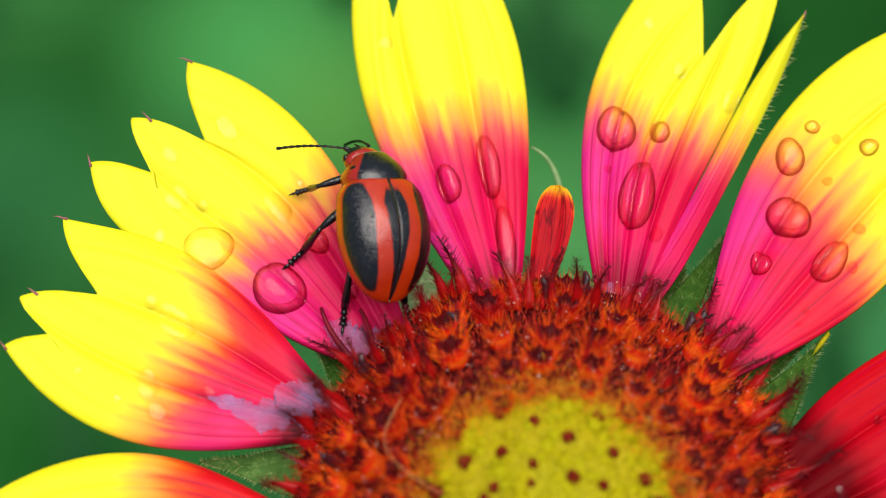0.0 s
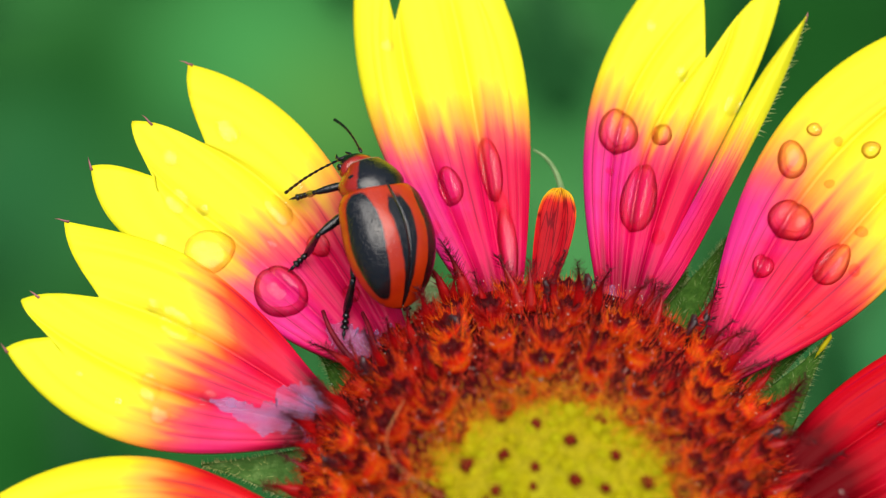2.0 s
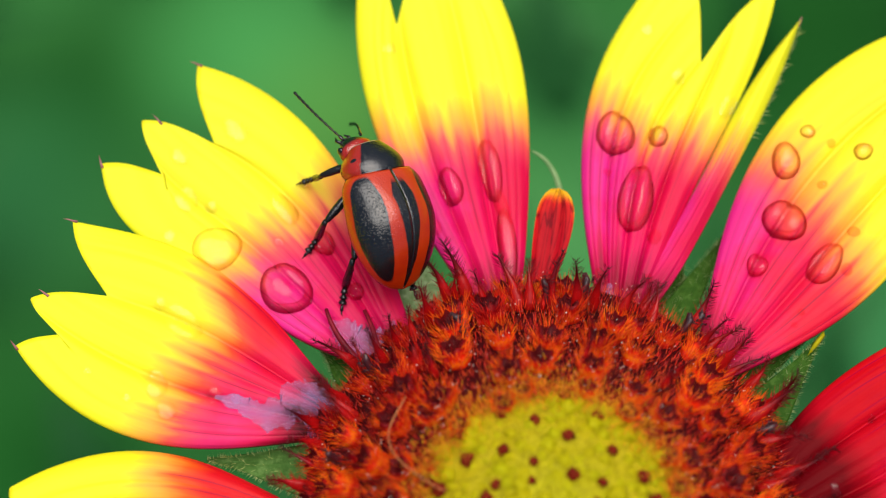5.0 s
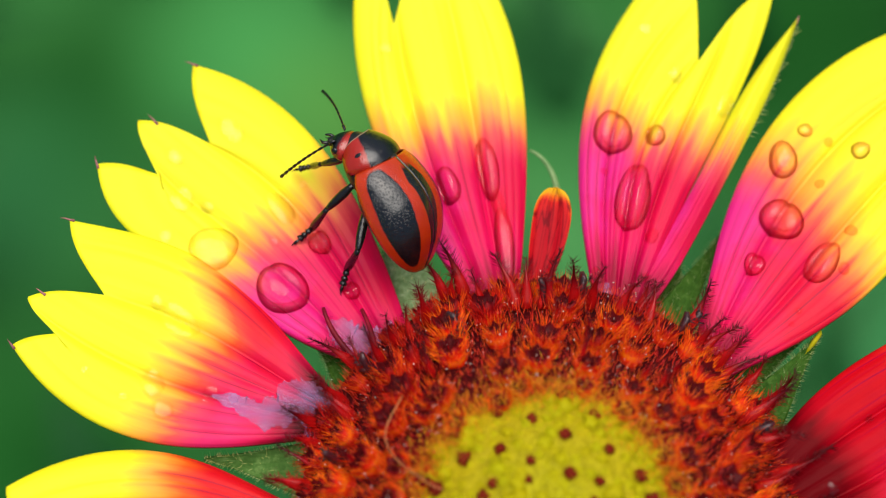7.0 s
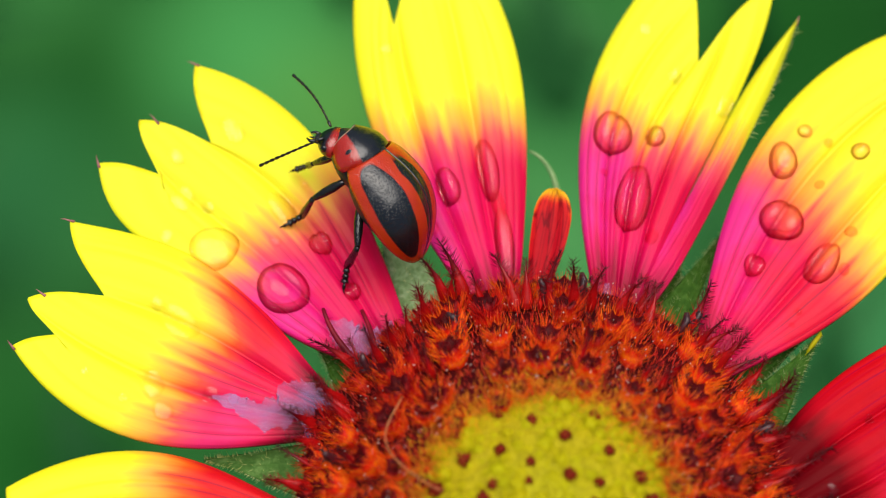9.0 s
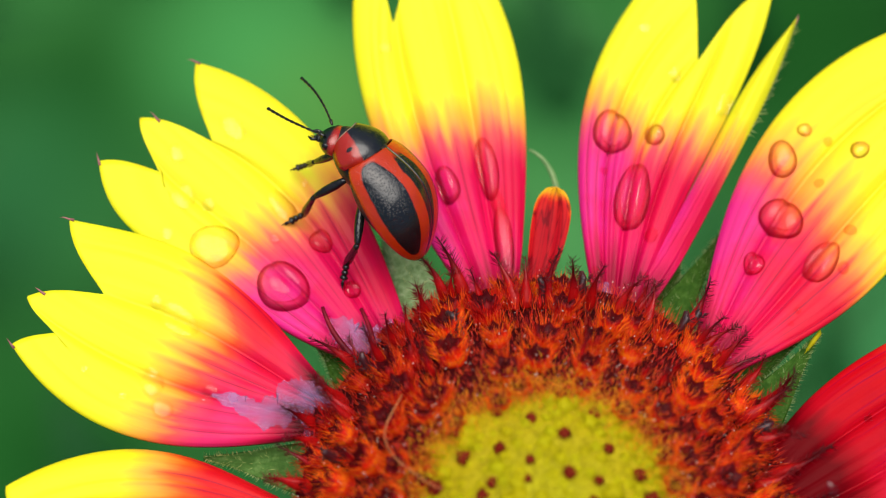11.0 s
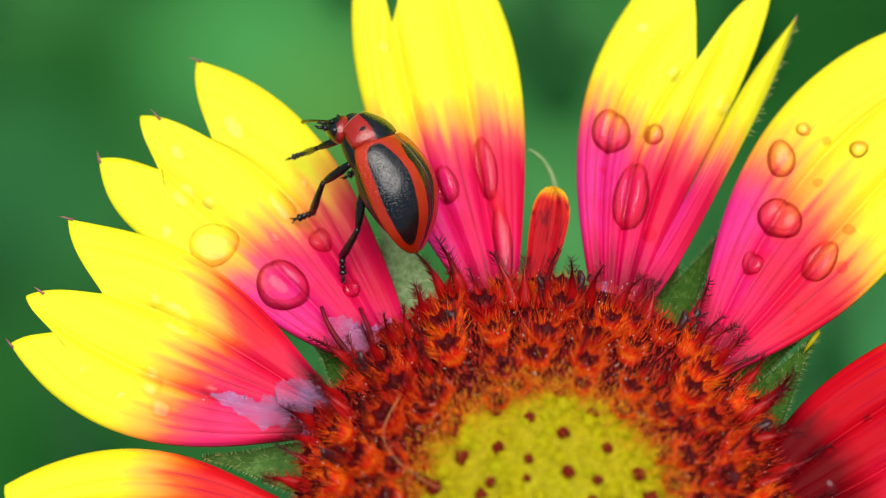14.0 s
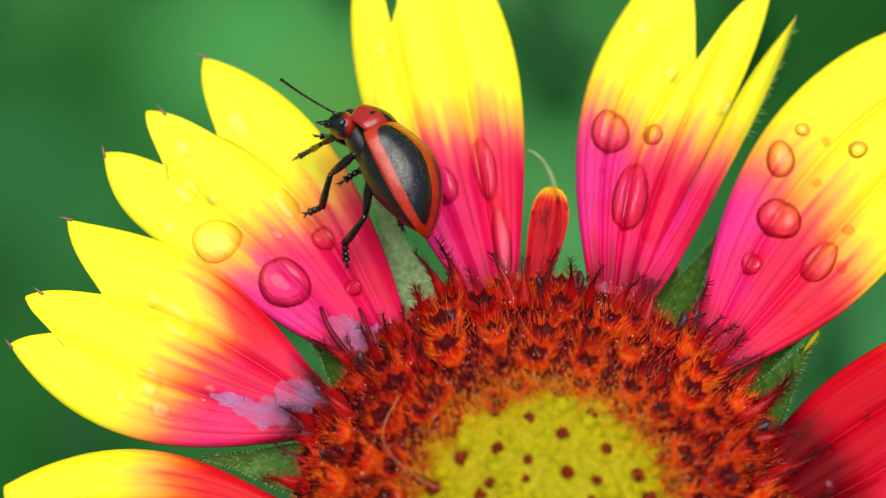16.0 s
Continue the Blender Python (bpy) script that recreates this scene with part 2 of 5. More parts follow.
def awn_material():
    """Bright red at its foot, nearly black at its point."""
    m, nt, out = shader("awn_red")
    v = coords(nt, "Object")
    sep = nt.nodes.new("ShaderNodeSeparateXYZ")
    nt.links.new(v, sep.inputs[0])
    n = noisy(nt, v, 1500.0, 3.0)
    f = maths(nt, 'ADD', maths(nt, 'MULTIPLY', sep.outputs[2], 310.0), maths(nt, 'MULTIPLY', maths(nt, 'SUBTRACT', n, 0.5), 0.35))
    col = ramp(nt, f, [(0.0, (0.30, 0.004, 0.003)), (0.38, (0.38, 0.003, 0.004)), (0.62, (0.14, 0.001, 0.004)), (0.90, (0.03, 0.001, 0.003))])
    surface(nt, out, col, 0.34, bumped(nt, n, 0.5, 0.0001), spec=0.25, sheer=0.12)
    return m


AWN = awn_material()


def disc_material():
    """The floret bed: yellow-green in the middle, orange and then dark red towards the rim, blackened as shade in the
    gaps.
    """
    m, nt, out = shader("disc_bed")
    v = coords(nt, "Object")
    flat = nt.nodes.new("ShaderNodeVectorMath")
    flat.operation = 'MULTIPLY_ADD'
    flat.inputs[1].default_value = (1, 1, 0)
    flat.inputs[2].default_value = (0, 0.0018, 0)
    nt.links.new(v, flat.inputs[0])
    ln = nt.nodes.new("ShaderNodeVectorMath")
    ln.operation = 'LENGTH'
    nt.links.new(flat.outputs[0], ln.inputs[0])
    n = noisy(nt, v, 900.0, 4.0, 0.65)
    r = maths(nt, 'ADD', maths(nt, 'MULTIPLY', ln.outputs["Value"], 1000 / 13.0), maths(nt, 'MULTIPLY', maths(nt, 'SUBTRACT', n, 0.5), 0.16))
    # the outer stops hold the shade between florets as near-black red
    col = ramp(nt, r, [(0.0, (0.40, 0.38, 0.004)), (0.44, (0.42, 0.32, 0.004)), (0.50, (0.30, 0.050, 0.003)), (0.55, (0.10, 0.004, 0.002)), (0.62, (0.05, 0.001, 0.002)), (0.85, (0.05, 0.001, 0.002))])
    speck = noisy(nt, v, 2400.0, 3.0)
    col = blend(nt, maths(nt, 'MULTIPLY', ramp(nt, speck, [(0.35, (1, 1, 1)), (0.55, (0, 0, 0))]), 0.6), col, (0.60, 0.58, 0.50), 'MULTIPLY')
    surface(nt, out, col, 0.6, bumped(nt, n, 0.7, 0.0004), spec=0.1, sheer=0.1)
    return m


DISC = disc_material()


def bud_material():
    m, nt, out = shader("bud_yellow_green")
    v = coords(nt, "Object")
    n = noisy(nt, v, 1500.0, 3.0, 0.6)
    info = nt.nodes.new("ShaderNodeObjectInfo").outputs["Random"]
    a = ramp(nt, n, [(0.3, (0.40, 0.39, 0.002)), (0.7, (0.60, 0.56, 0.006))])
    b = ramp(nt, n, [(0.3, (0.44, 0.38, 0.002)), (0.7, (0.62, 0.52, 0.006))])
    surface(nt, out, blend(nt, info, a, b), 0.6, bumped(nt, n, 0.5, 0.00015), spec=0.08, sheer=0.38)
    return m


BUD = bud_material()


def water_material(name, tint, ior=1.33):
    """Clear water: what lies under it shows through, the sky mirrors in it; tint: paints the darkening of a refracting
    edge.
    """
    m, nt, out = shader(name)
    clear = nod(nt, "BsdfTransparent")
    clear.inputs[0].default_value = (*tint, 1)
    gloss = nod(nt, "BsdfGlossy", Roughness=0.04)
    gloss.inputs[0].default_value = (1, 1, 1, 1)
    mx = nod(nt, "MixShader")
    nt.links.new(nod(nt, "Fresnel", IOR=ior).outputs[0], mx.inputs[0])
    nt.links.new(clear.outputs[0], mx.inputs[1])
    nt.links.new(gloss.outputs[0], mx.inputs[2])
    nt.links.new(mx.outputs[0], out.inputs[0])
    return m


WATER = water_material("water", (0.99, 0.97, 0.96))
# still clear water: the tint paints the dark, saturated edge that refraction gives
WATER_RIM = water_material("water_edge_tint", (1.0, 0.82, 0.81), 1.12)
WATER_GOLD = water_material("water_edge_tint_on_yellow", (1.0, 0.94, 0.80), 1.15)


def film_material():
    """A thin wet film; its patchy lavender colour paints the sky's reflection."""
    m, nt, out = shader("water_film")
    n = noisy(nt, coords(nt, "Object"), 500.0, 4.0, 0.6)
    clear = nod(nt, "BsdfTransparent")
    p = nod(nt, "BsdfPrincipled", Roughness=0.30)
    # mirrored sky put in as a flat lavender base colour
    p.inputs["Base Color"].default_value = (0.37, 0.19, 0.42, 1)
    p.inputs["Specular IOR Level"].default_value = 0.22
    nt.links.new(bumped(nt, n, 0.15, 0.0002), p.inputs["Normal"])
    mx = nod(nt, "MixShader")
    nt.links.new(ramp(nt, n, [(0.30, (0.14, 0.14, 0.14)), (0.66, (0.54, 0.54, 0.54))]), mx.inputs[0])
    nt.links.new(clear.outputs[0], mx.inputs[1])
    nt.links.new(p.outputs[0], mx.inputs[2])
    nt.links.new(mx.outputs[0], out.inputs[0])
    return m


FILM = film_material()

RED = (0.30, 0.011, 0.004)
BLACK = (0.0025, 0.003, 0.004)


def chitin(nt, out, col, dimple=9500.0, strength=0.32):
    """Polished shell with fine close dimples and shallow wrinkles."""
    v = coords(nt, "Object")
    vor = nod(nt, "TexVoronoi", Scale=dimple)
    nt.links.new(v, vor.inputs["Vector"])
    pits = ramp(nt, vor.outputs["Distance"], [(0.0, (0, 0, 0)), (0.5, (1, 1, 1))], 'EASE')
    wave = noisy(nt, v, 2600.0, 3.0)
    h = maths(nt, 'ADD', pits, maths(nt, 'MULTIPLY', wave, 0.08))
    worn = noisy(nt, v, 700.0, 4.0)
    surface(nt, out, col, ramp(nt, worn, [(0.3, (0.19, 0.19, 0.19)), (0.8, (0.25, 0.25, 0.25))]), bumped(nt, h, strength, 0.00008), spec=0.72)


def elytron_material():
    """UV x: from the seam (0) to the outer margin (1); UV y: from the front (0) to the tip (1)."""
    m, nt, out = shader("wing_case_striped")
    uv = nt.nodes.new("ShaderNodeUVMap").outputs[0]
    sep = nt.nodes.new("ShaderNodeSeparateXYZ")
    nt.links.new(uv, sep.inputs[0])
    wob = maths(nt, 'MULTIPLY', maths(nt, 'SUBTRACT', noisy(nt, coords(nt, "Object"), 1300.0, 3.0), 0.5), 0.05)
    x = maths(nt, 'ADD', sep.outputs[0], wob)
    y = sep.outputs[1]

    def stripe(centre, half, y0, y1):
        # an elongated spot with rounded ends
        mid, span = (y0 + y1) / 2, (y1 - y0) / 2
        yy = maths(nt, 'POWER', maths(nt, 'ABSOLUTE', maths(nt, 'DIVIDE', maths(nt, 'SUBTRACT', y, mid), span)), 4.0)
        xx = maths(nt, 'POWER', maths(nt, 'ABSOLUTE', maths(nt, 'DIVIDE', maths(nt, 'SUBTRACT', x, centre), half)), 3.0)
        return ramp(nt, maths(nt, 'ADD', xx, yy), [(0.82, (1, 1, 1)), (1.0, (0, 0, 0))])

    # the stripe along the seam narrows towards the tip
    half = maths(nt, 'MULTIPLY', maths(nt, 'SUBTRACT', 0.205, maths(nt, 'MULTIPLY', y, 0.165)), ramp(nt, y, [(0.07, (0.4, 0.4, 0.4)), (0.24, (1, 1, 1))]))
    seam = ramp(nt, maths(nt, 'DIVIDE', x, half), [(0.85, (1, 1, 1)), (1.0, (0, 0, 0))])
    seam = maths(nt, 'MULTIPLY', seam, ramp(nt, y, [(0.07, (0, 0, 0)), (0.13, (1, 1, 1))]))
    spots = maths(nt, 'MAXIMUM', stripe(0.59, 0.285, 0.02, 0.93), seam)
    spots = maths(nt, 'MAXIMUM', spots, ramp(nt, x, [(0.012, (1, 1, 1)), (0.024, (0, 0, 0))]))
    orange = ramp(nt, noisy(nt, coords(nt, "Object"), 450.0, 3.0), [(0.3, (0.34, 0.013, 0.001)), (0.7, (0.46, 0.032, 0.001))])
    chitin(nt, out, blend(nt, spots, orange, BLACK))
    return m


def pronotum_material():
    """UV x: 0 at the left margin, 1 at the right; UV y: 0 in front, 1 behind."""
    m, nt, out = shader("neck_shield_red_black")
    uv = nt.nodes.new("ShaderNodeUVMap").outputs[0]
    sep = nt.nodes.new("ShaderNodeSeparateXYZ")
    nt.links.new(uv, sep.inputs[0])
    wob = maths(nt, 'MULTIPLY', maths(nt, 'SUBTRACT', noisy(nt, coords(nt, "Object"), 1200.0, 3.0), 0.5), 0.08)
    ax = maths(nt, 'ADD', maths(nt, 'ABSOLUTE', maths(nt, 'SUBTRACT', sep.outputs[0], 0.5)), wob)
    edge = maths(nt, 'ADD', 0.17, maths(nt, 'MULTIPLY', sep.outputs[1], 0.13))
    patch = ramp(nt, maths(nt, 'SUBTRACT', ax, edge), [(0.0, (1, 1, 1)), (0.03, (0, 0, 0))])
    dx = maths(nt, 'MULTIPLY', maths(nt, 'SUBTRACT', ax, 0.34), 10.0)
    dy = maths(nt, 'MULTIPLY', maths(nt, 'SUBTRACT', sep.outputs[1], 0.45), 7.0)
    dot = ramp(nt, maths(nt, 'ADD', maths(nt, 'MULTIPLY', dx, dx), maths(nt, 'MULTIPLY', dy, dy)), [(0.10, (1, 1, 1)), (0.2, (0, 0, 0))])
    rim = ramp(nt, sep.outputs[1], [(0.95, (0, 0, 0)), (0.98, (1, 1, 1))])
    dark = maths(nt, 'MAXIMUM', maths(nt, 'MAXIMUM', patch, dot), rim)
    lip = ramp(nt, sep.outputs[1], [(0.015, (1, 1, 1)), (0.03, (0, 0, 0))])
    chitin(nt, out, blend(nt, lip, blend(nt, dark, RED, BLACK), (0.36, 0.22, 0.15)), 9000.0, 0.22)
    return m


def head_material():
    m, nt, out = shader("head_red_black")
    sep = nt.nodes.new("ShaderNodeSeparateXYZ")
    nt.links.new(coords(nt, "Object", (1000, 1000, 1000)), sep.inputs[0])
    n = noisy(nt, coords(nt, "Object"), 900.0, 3.0)
    f = maths(nt, 'ADD', maths(nt, 'SUBTRACT', sep.outputs[1], maths(nt, 'MULTIPLY', sep.outputs[2], 0.7)), maths(nt, 'MULTIPLY', n, 0.5))
    dark = ramp(nt, maths(nt, 'SUBTRACT', f, 3.17), [(0.45, (0, 0, 0)), (0.75, (1, 1, 1))])
    chitin(nt, out, blend(nt, dark, RED, BLACK), 9000.0, 0.25)
    return m


ELYTRON = elytron_material()
PRONOTUM = pronotum_material()
HEADMAT = head_material()
SHELL = plain("chitin_black", [(0.3, (0.004, 0.005, 0.006)), (0.7, (0.014, 0.014, 0.016))], 1500, 0.42, 0.5, spec=0.35)
LIMB = plain("limb_black", [(0.35, (0.002, 0.002, 0.003)), (0.75, (0.012, 0.011, 0.010))], 2500, 0.24, 0.8)
EYE = plain("eye_black", [(0.3, (0.003, 0.003, 0.004)), (0.7, (0.010, 0.010, 0.012))], 4000, 0.15, 0.3)


GREEN_PATCHES = ((-0.088, 0.176, 0.045, 0.95, (0.006, 0.062, 0.007)), (-0.105, 0.150, 0.040, 0.6, (0.014, 0.10, 0.032)),
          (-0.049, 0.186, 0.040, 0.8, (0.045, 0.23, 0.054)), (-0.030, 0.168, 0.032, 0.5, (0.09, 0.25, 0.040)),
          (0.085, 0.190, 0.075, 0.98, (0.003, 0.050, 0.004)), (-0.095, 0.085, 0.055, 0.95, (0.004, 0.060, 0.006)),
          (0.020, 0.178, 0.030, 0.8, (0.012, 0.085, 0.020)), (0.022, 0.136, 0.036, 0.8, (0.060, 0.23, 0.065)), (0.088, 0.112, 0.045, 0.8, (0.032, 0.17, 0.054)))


def ground_material():
    """Low greenery, far below and out of focus: broad soft drifts of lighter and darker green."""
    m, nt, out = shader("greenery")
    v = coords(nt, "Object")
    a = noisy(nt, v, 11.0, 1.5, 0.4)
    b = noisy(nt, coords(nt, "Object", (1.0, 0.45, 1)), 30.0, 1.0, 0.4)
    f = maths(nt, 'ADD', maths(nt, 'MULTIPLY', a, 0.6), maths(nt, 'MULTIPLY', b, 0.4))
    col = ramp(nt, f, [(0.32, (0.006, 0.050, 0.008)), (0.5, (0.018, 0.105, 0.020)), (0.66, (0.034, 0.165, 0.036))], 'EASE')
    # soft round patches of lighter and darker green: x, y, reach, how much, colour
    for x, y, reach, much, tone in (GREEN_PATCHES):
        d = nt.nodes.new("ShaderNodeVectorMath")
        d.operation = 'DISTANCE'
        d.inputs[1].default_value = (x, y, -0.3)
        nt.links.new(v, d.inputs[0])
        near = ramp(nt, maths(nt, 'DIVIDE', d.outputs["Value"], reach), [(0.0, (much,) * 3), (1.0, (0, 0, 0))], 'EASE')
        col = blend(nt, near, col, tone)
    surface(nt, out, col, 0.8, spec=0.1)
    return m


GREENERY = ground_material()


# ---------------------------------------------------------------- mesh helpers
def meshed(name, bm, material, smooth=True):
    """A mesh from a bmesh in millimetres."""
    for v in bm.verts:
        v.co *= MM
    me = bpy.data.meshes.new(name)
    bm.to_mesh(me)
    bm.free()
    me.materials.append(material)
    if smooth:
        me.polygons.foreach_set("use_smooth", [True] * len(me.polygons))
    return me


def part(name, bm, material, parent=None, label="", smooth=True):
    ob = new(name, meshed(name, bm, material, smooth) if isinstance(bm, bmesh.types.BMesh) else bm)
    ob.parent = parent
    return tagged(ob, label)


def mm(x, y, z, rx=0, ry=0, rz=0):
    return pose(x * MM, y * MM, z * MM, rx, ry, rz)


def grid(fn, nu, nv, thick=0.0):
    """A sheet of nu x nv points fn(a, b), a and b from 0 to 1, with a and b as its UVs."""
    bm = bmesh.new()
    uvl = bm.loops.layers.uv.new("UVMap")
    pts = [[bm.verts.new(fn(i / (nu - 1), j / (nv - 1))) for j in range(nv)] for i in range(nu)]
    for i in range(nu - 1):
        for j in range(nv - 1):
            q = [(i, j), (i + 1, j), (i + 1, j + 1), (i, j + 1)]
            try:
                f = bm.faces.new([pts[a][b] for a, b in q])
            except ValueError:
                continue
            for loop, (a, b) in zip(f.loops, q):
                loop[uvl].uv = (a / (nu - 1), b / (nv - 1))
    if thick:
        under = [[bm.verts.new(p.co - Vector((0, 0, thick))) for p in row] for row in pts]
        loops = [[(i, j), (i, j + 1), (i + 1, j + 1), (i + 1, j)] for i in range(nu - 1) for j in range(nv - 1)]
        for q in loops:
            f = bm.faces.new([under[a][b] for a, b in q])
            for loop, (a, b) in zip(f.loops, q):
                loop[uvl].uv = (a / (nu - 1), b / (nv - 1))
        rim = [(i, 0) for i in range(nu)] + [(nu - 1, j) for j in range(1, nv)] + [(i, nv - 1) for i in range(nu - 2, -1, -1)] + [(0, j) for j in range(nv - 2, 0, -1)]
        for (a, b), (c, d) in zip(rim, rim[1:] + rim[:1]):
            f = bm.faces.new((pts[a][b], under[a][b], under[c][d], pts[c][d]))
            for loop, (p, q) in zip(f.loops, ((a, b), (a, b), (c, d), (c, d))):
                loop[uvl].uv = (p / (nu - 1), q / (nv - 1))
    return bm


def tube(bm, path, radii, sides=8, cap=True):
    """Sweep rings along a path of points."""
    rings = []
    path = [Vector(p) for p in path]
    for i, p in enumerate(path):
        way = (path[min(i + 1, len(path) - 1)] - path[max(i - 1, 0)]).normalized()
        side = way.cross(Vector((0.13, 0.21, 0.97))).normalized()
        top = side.cross(way)
        rings.append([bm.verts.new(p + (side * math.cos(TAU * k / sides) + top * math.sin(TAU * k / sides)) * radii[i]) for k in range(sides)])
    for a, b in zip(rings, rings[1:]):
        for k in range(sides):
            bm.faces.new((a[k], a[(k + 1) % sides], b[(k + 1) % sides], b[k]))
    if cap:
        bm.faces.new(rings[0][::-1])
        bm.faces.new(rings[-1])
    return bm


def spike(bm, base, tip, r):
    """A fine three-sided hair."""
    base, tip = Vector(base), Vector(tip)
    way = (tip - base).normalized()
    side = way.orthogonal().normalized()
    other = way.cross(side)
    ring = [bm.verts.new(base + (side * math.cos(TAU * k / 3) + other * math.sin(TAU * k / 3)) * r) for k in range(3)]
    end = bm.verts.new(tip)
    for k in range(3):
        bm.faces.new((ring[k], ring[(k + 1) % 3], end))


def ball(bm, centre, radii, nu=16, nv=10):
    geo = bmesh.ops.create_uvsphere(bm, u_segments=nu, v_segments=nv, radius=1)
    for v in geo["verts"]:
        v.co = Vector(centre) + Vector([v.co[i] * radii[i] for i in range(3)])
    return geo["verts"]


def solid(ob, thick, offset=-1.0):
    md = ob.modifiers.new("thickness", 'SOLIDIFY')
    md.thickness = thick * MM
    md.offset = offset
    return ob


# ---------------------------------------------------------------- ground
def build_ground():
    bm = bmesh.new()
    s = 60000.0
    q = [bm.verts.new(p) for p in ((-s, -s, -300), (s, -s, -300), (s, s, -300), (-s, s, -300))]
    bm.faces.new(q)
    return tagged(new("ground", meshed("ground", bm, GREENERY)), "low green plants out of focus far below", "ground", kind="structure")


ground = build_ground()


def plant_material():
    m, nt, out = shader("blades_green")
    one = nt.nodes.new("ShaderNodeNewGeometry").outputs["Random Per Island"]
    n = noisy(nt, coords(nt, "Object"), 60.0, 3.0)
    f = maths(nt, 'ADD', maths(nt, 'MULTIPLY', one, 0.7), maths(nt, 'MULTIPLY', n, 0.3))
    col = ramp(nt, f, [(0.2, (0.006, 0.058, 0.012)), (0.55, (0.024, 0.125, 0.032)), (0.9, (0.060, 0.220, 0.060))])
    surface(nt, out, col, 0.6, spec=0.1, sheer=0.25)
    return m


def build_blades():
    """Broad grass blades that stand and lean on the ground far below the flower."""
    r = random.Random(77)
    verts, faces = [], []
    for k in range(300):
        x, y = r.uniform(-340, 340), r.uniform(-260, 520)
        a = r.gauss(math.pi / 2, 0.7)
        h, out, w = r.uniform(18, 62), r.uniform(20, 80), r.uniform(3.0, 7.5)
        side = (-math.sin(a) * w, math.cos(a) * w)
        first = len(verts)
        for i in range(7):
            f = i / 6
            c = (x + math.cos(a) * out * f ** 1.5, y + math.sin(a) * out * f ** 1.5, -302 + h * (1 - (1 - f) ** 1.8))
            q = (0.5 + 0.6 * math.sin(math.pi * min(1, f * 1.1))) * (1 - f ** 3) + 0.02
            for e, up in ((-1, 0.12), (0, 0.0), (1, 0.12)):
                verts.append(((c[0] + e * q * side[0]) * MM, (c[1] + e * q * side[1]) * MM, (c[2] + up * w * q) * MM))
        for i in range(6):
            for j in range(2):
                b = first + 3 * i + j
                faces.append((b, b + 1, b + 4, b + 3))
    me = bpy.data.meshes.new("grass")
    me.from_pydata(verts, [], faces)
    me.polygons.foreach_set("use_smooth", [True] * len(me.polygons))
    me.materials.append(plant_material())
    return tagged(new("grass", me), "broad green grass blades, far below and out of focus", "grass", kind="stuff")


build_blades()

# ---------------------------------------------------------------- flower
flower = tagged(new("flower"), "blanket flower with red-based yellow petals on a stem, wet with rain", "flower")


def rise(r):
    """The height of the petals at a distance from the flower's axis."""
    e = max(r, 8.0) - 8.0
    return -0.5 + 0.10 * e + 0.0015 * e * e


def dome(r):
    """The height of the floret bed."""
    return 3.2 * (1 - (min(r, 12.6) / 12.6) ** 2.2)


def seat(x, y, up=0.0):
    """A place on the floret bed, whose crown swells up and nods towards -y."""
    r = math.hypot(x, y)
    e = 3.8 * max(0.0, 1 - (r / 12.6) ** 2)
    k = 1 - 0.011 * e
    return (x * k - 0.054 * e, y * k - 0.262 * e, dome(r) + e + up)


def ring_spot(rad, a):
    """A place round the crown, whose middle lies a little off the head's own."""
    return rad * math.cos(a), rad * math.sin(a) - min(max((12.4 - rad) / 6.1, 0.0), 1.0)


def curve_at(p, u):
    """A Bezier curve through its end points, steered by the others."""
    pts = [Vector(q) for q in p]
    while len(pts) > 1:
        pts = [a.lerp(b, u) for a, b in zip(pts, pts[1:])]
    return pts[0]


def lobed_end(stops, bulge):
    """A curve across the petal's end: tip, notch, tip, notch, tip, with rounded lobes."""
    stops = [Vector(s) for s in stops]
    lens = [(b - a).length for a, b in zip(stops, stops[1:])]
    total = sum(lens)

    def at(v):
        s = v * total
        for i, l in enumerate(lens):
            if s <= l or i == len(lens) - 1:
                break
            s -= l
        f = min(max(s / lens[i], 0), 1)
        a, b = stops[i], stops[i + 1]
        notch = a if i % 2 else b
        far = stops[i - 1] if i % 2 else stops[min(i + 2, len(stops) - 1)]
        side = (b - a).normalized()
        out = (far - notch) - side * (far - notch).dot(side)
        out = out.normalized() if out.length > 1e-6 else Vector((0, 0))
        return a.lerp(b, f) + out * (bulge * lens[i] * 4 * f * (1 - f) * (0.5 + (1 - f if i % 2 == 0 else f)))
    return at


